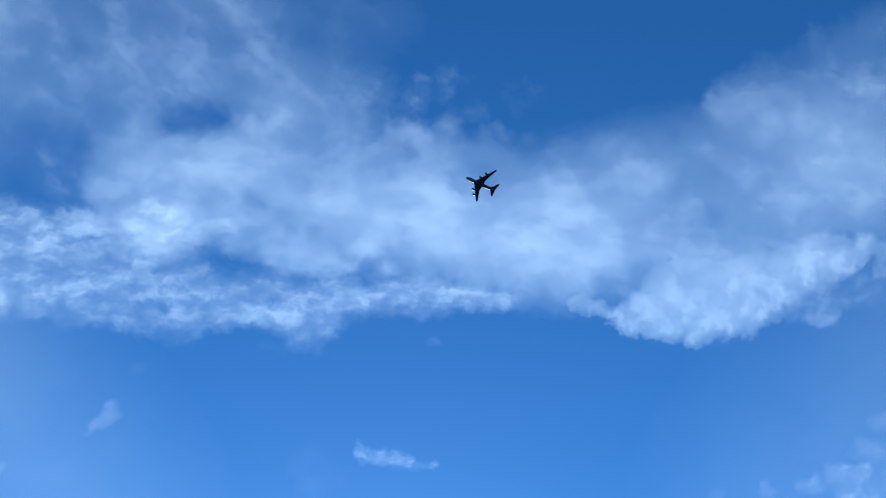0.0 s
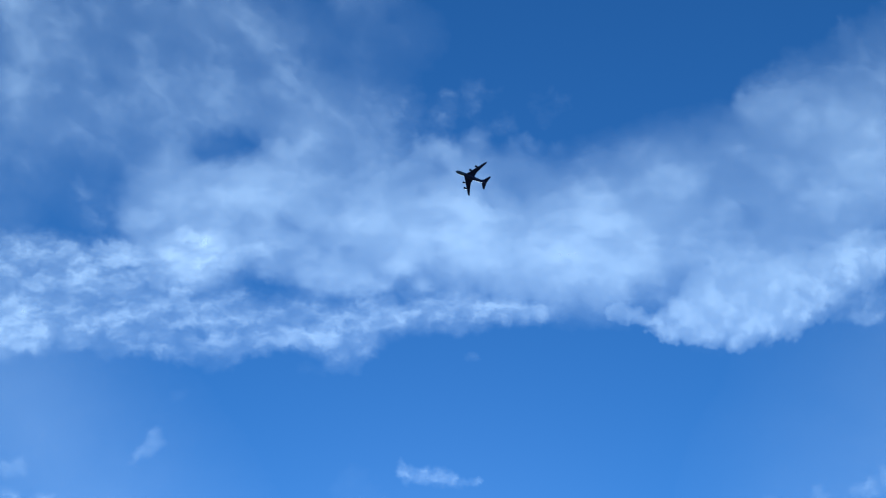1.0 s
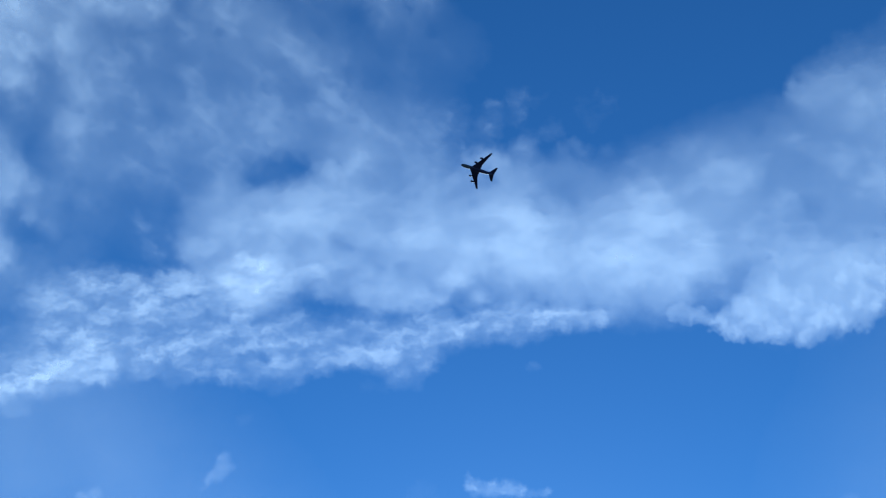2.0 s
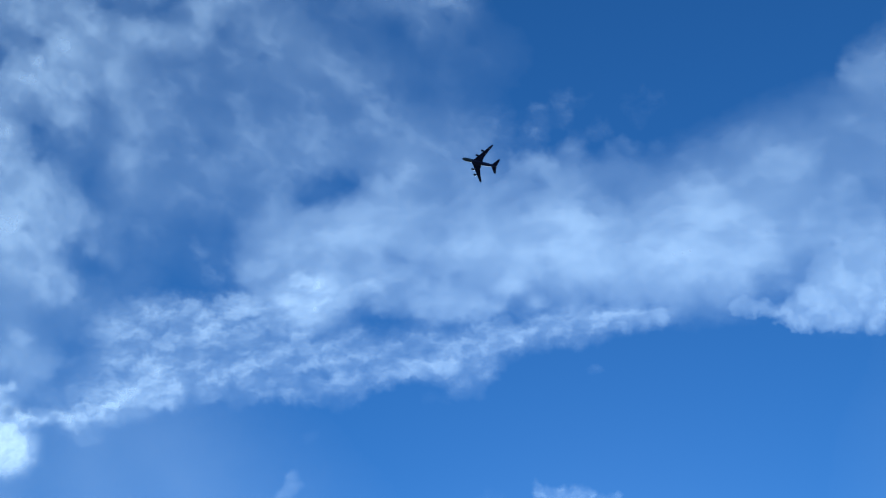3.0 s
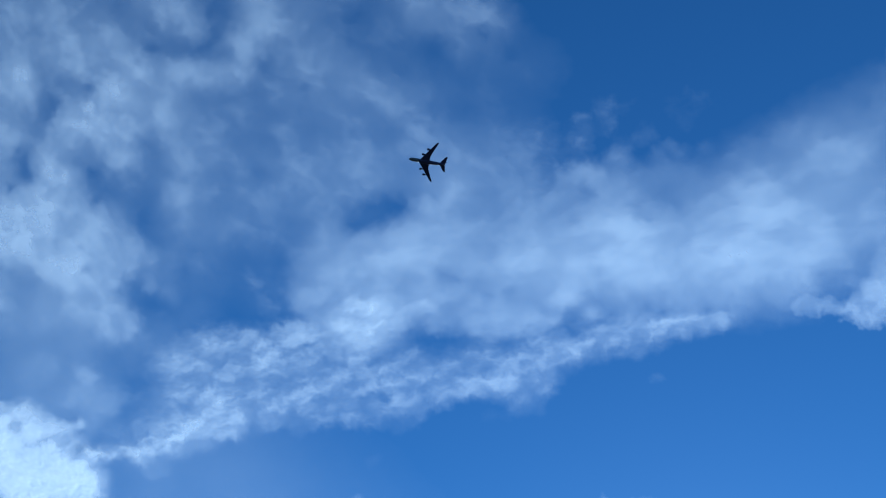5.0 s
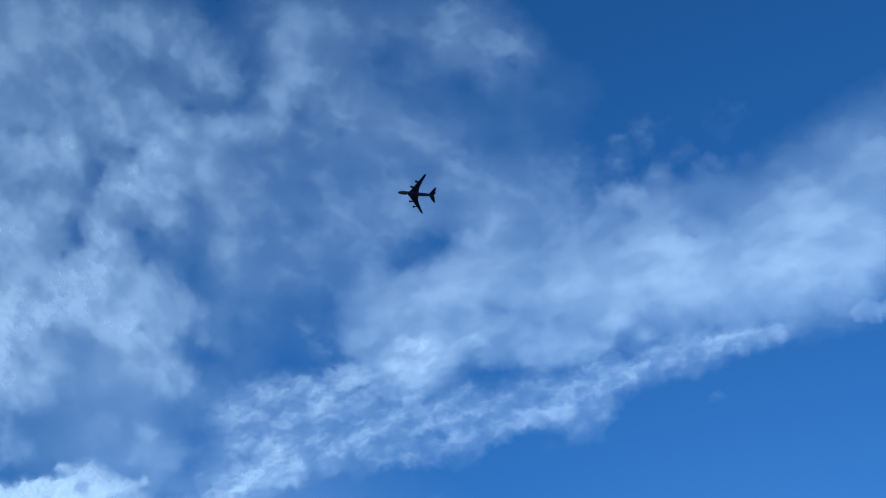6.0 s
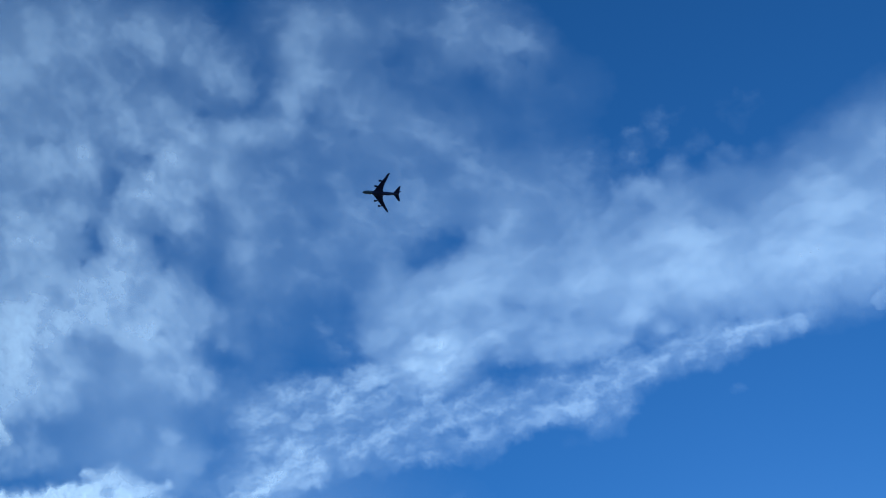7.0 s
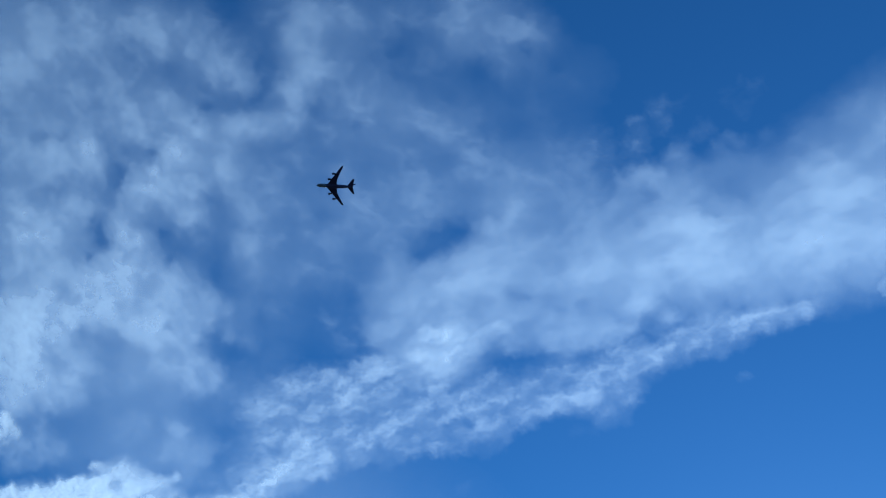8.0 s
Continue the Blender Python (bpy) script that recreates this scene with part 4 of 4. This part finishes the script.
puff(heap, 1.23, (-41.4, -11.2, 0.85), (-38.3, -11.4, 0.84), (-35.7, -11.6, 0.75))
puff(heap, 1.23, (-41.7, -13.0, 1.53), (-35.7, -13.9, 1.49), (-30.7, -15.1, 1.22))
puff(heap, 1.02, (-39.9, -10.5, 0.34), (-37.3, -10.6, 0.33), (-35.5, -10.5, 0.37))
puff(heap, 0.64, (-36.2, -9.5, 0.29), (-35.1, -9.7, 0.37), (-34.1, -10.2, 0.49), (-33.2, -10.9, 0.45))
puff(heap, 0.79, (-33.8, -11.3, 0.58), (-33.7, -11.3, 0.58))
puff(heap, 0.44, (-31.3, -11.3, 0.37), (-30.3, -11.1, 0.24))
puff(heap, 0.46, (-31.5, -12.2, 0.61), (-30.2, -12.6, 0.45))
puff(heap, 1.09, (-43.0, -10.5, 0.47), (-43.8, -10.8, 0.69))
puff(heap, 0.92, (-42.5, -5.4, 0.51), (-42.1, -6.2, 0.51), (-43.1, -6.4, 0.60))
puff(heap, 0.36, (-43.4, -7.1, 0.52), (-41.6, -7.2, 0.43))
cloud("dense bright white sunlit heap of cloud", heap, spread=1.0, seed=47, warp=0.2, depth=15, broken=0.3, mottle=0.32, rough=0.6, size=1.4, octaves=5, fray=0.2, curds=0.1, step=0.06, relief=15, height=4755)

# added film: puts the sky's milky glow at the left into thin cloud
sky_lift = deck()
film(sky_lift, 0.10, (-20.7, -15.4, 6.51), (-18.2, -20.1, 7.34), (-14.8, -24.9, 7.86))
film(sky_lift, 0.14, (-32.3, -3.6, 5.01), (-32.7, -10.5, 5.82), (-32.3, -17.4, 6.24))
film(sky_lift, 0.12, (-25.1, -14.5, 3.46), (-25.3, -18.3, 4.24))
film(sky_lift, 0.07, (-18.3, -16.9, 3.80), (-18.2, -16.9, 3.80))
film(sky_lift, 0.10, (-28.6, -0.4, 3.06), (-28.5, -0.4, 3.06))
# no cloud here: only lifts the brightness of the lower right sky
film(sky_lift, 0.08, (43.4, -4.6, 9.47), (41.4, -11.6, 11.24), (37.6, -18.9, 10.36))
film(sky_lift, 0.10, (-39.5, 22.6, 6.45), (-39.0, 15.9, 6.41), (-39.6, 7.7, 5.54))
film(sky_lift, 0.06, (-33.0, 18.7, 4.59), (-32.9, 18.7, 4.59))
cloud("pale milky film added to lighten the left and lower right sky", sky_lift, spread=1.0, seed=83, relief=0, warp=0.4, broken=0.0, mottle=0.12, size=6.0, octaves=3, fray=0.2, curds=0.0, height=4720, step=0.2)

wisp_a = deck()
puff(wisp_a, 0.20, (-11.8, -17.1, 0.29), (-11.7, -17.5, 0.32), (-12.2, -18.1, 0.29), (-12.7, -18.6, 0.18))
puff(wisp_a, 0.10, (-12.9, -18.8, 0.14), (-13.1, -19.1, 0.11))
cloud("tiny slanting wisp of cloud in clear sky", wisp_a, spread=1.1, soft=1.8, seed=53, warp=0.08, size=1.0, broken=0.3, mottle=0.3, fray=0.2, curds=0.15, step=0.05)

wisp_b = deck()
puff(wisp_b, 0.16, (4.1, -17.6, 0.15), (4.5, -17.9, 0.27))
puff(wisp_b, 0.26, (4.7, -18.3, 0.30), (5.6, -18.3, 0.27), (6.8, -18.3, 0.35), (7.9, -18.4, 0.27))
puff(wisp_b, 0.15, (8.6, -18.5, 0.19), (9.6, -18.4, 0.16))
cloud("small thin trailing wisp of cloud", wisp_b, spread=1.1, soft=1.8, seed=59, warp=0.1, size=1.0, broken=0.4, mottle=0.4, fray=0.24, curds=0.25, step=0.05)

wisp_c = deck()
puff(wisp_c, 0.06, (1.1, -19.3, 0.83), (2.6, -19.8, 0.91), (1.9, -20.8, 0.83))
puff(wisp_c, 0.04, (-10.7, -14.6, 0.39), (-10.3, -14.3, 0.32))
puff(wisp_c, 0.05, (-2.8, -11.9, 0.37), (-1.6, -12.0, 0.29))
cloud("faint hazy patch of thin cloud", wisp_c, spread=1.1, soft=1.5, seed=61, warp=0.3, fray=0.2)

wisp_d = deck()
puff(wisp_d, 0.24, (38.6, -15.5, 0.52), (40.1, -15.7, 0.52), (40.8, -15.0, 0.43))
puff(wisp_d, 0.16, (37.2, -16.3, 0.39), (36.2, -16.6, 0.34))
puff(wisp_d, 0.14, (33.7, -17.4, 0.38), (33.2, -17.0, 0.25))
puff(wisp_d, 0.18, (40.3, -13.1, 0.52), (41.4, -13.3, 0.48))
puff(wisp_d, 0.16, (41.1, -11.1, 0.43), (41.5, -10.7, 0.35))
puff(wisp_d, 0.20, (42.0, -16.4, 0.70), (39.8, -16.9, 0.61))
puff(wisp_d, 0.10, (29.9, -18.0, 0.29), (30.0, -18.0, 0.29))
puff(wisp_d, 0.24, (44.0, -15.2, 1.05), (44.2, -12.1, 1.05))
cloud("scattered small puffs of thin white cloud", wisp_d, spread=1.15, soft=1.9, seed=67, warp=0.15, size=1.2, broken=0.4, mottle=0.3, fray=0.32, curds=0.2, step=0.06)

wisp_e = deck()
puff(wisp_e, 0.15, (33.7, -4.2, 0.55), (35.7, -4.2, 0.51))
puff(wisp_e, 0.10, (37.2, -2.0, 0.95), (39.4, -1.0, 1.48))
puff(wisp_e, 0.12, (32.7, -4.5, 0.42), (34.7, -3.6, 0.51), (36.7, -2.7, 0.60))
cloud("small detached puff below the long bank", wisp_e, spread=1.0, seed=71, warp=0.3, size=1.2, curds=0.3, fray=0.25, step=0.08)

wisp_f = deck()
puff(wisp_f, 0.20, (-20.6, -20.2, 0.32), (-19.9, -20.0, 0.28))
puff(wisp_f, 0.18, (-20.7, -21.7, 0.32), (-20.1, -21.8, 0.25))
puff(wisp_f, 0.16, (-18.5, -21.9, 0.29), (-17.8, -21.7, 0.21))
cloud("low thin strip of white cloud", wisp_f, spread=1.1, soft=1.8, seed=73, warp=0.15, size=1.0, broken=0.4, mottle=0.3, fray=0.25, curds=0.2, step=0.06)
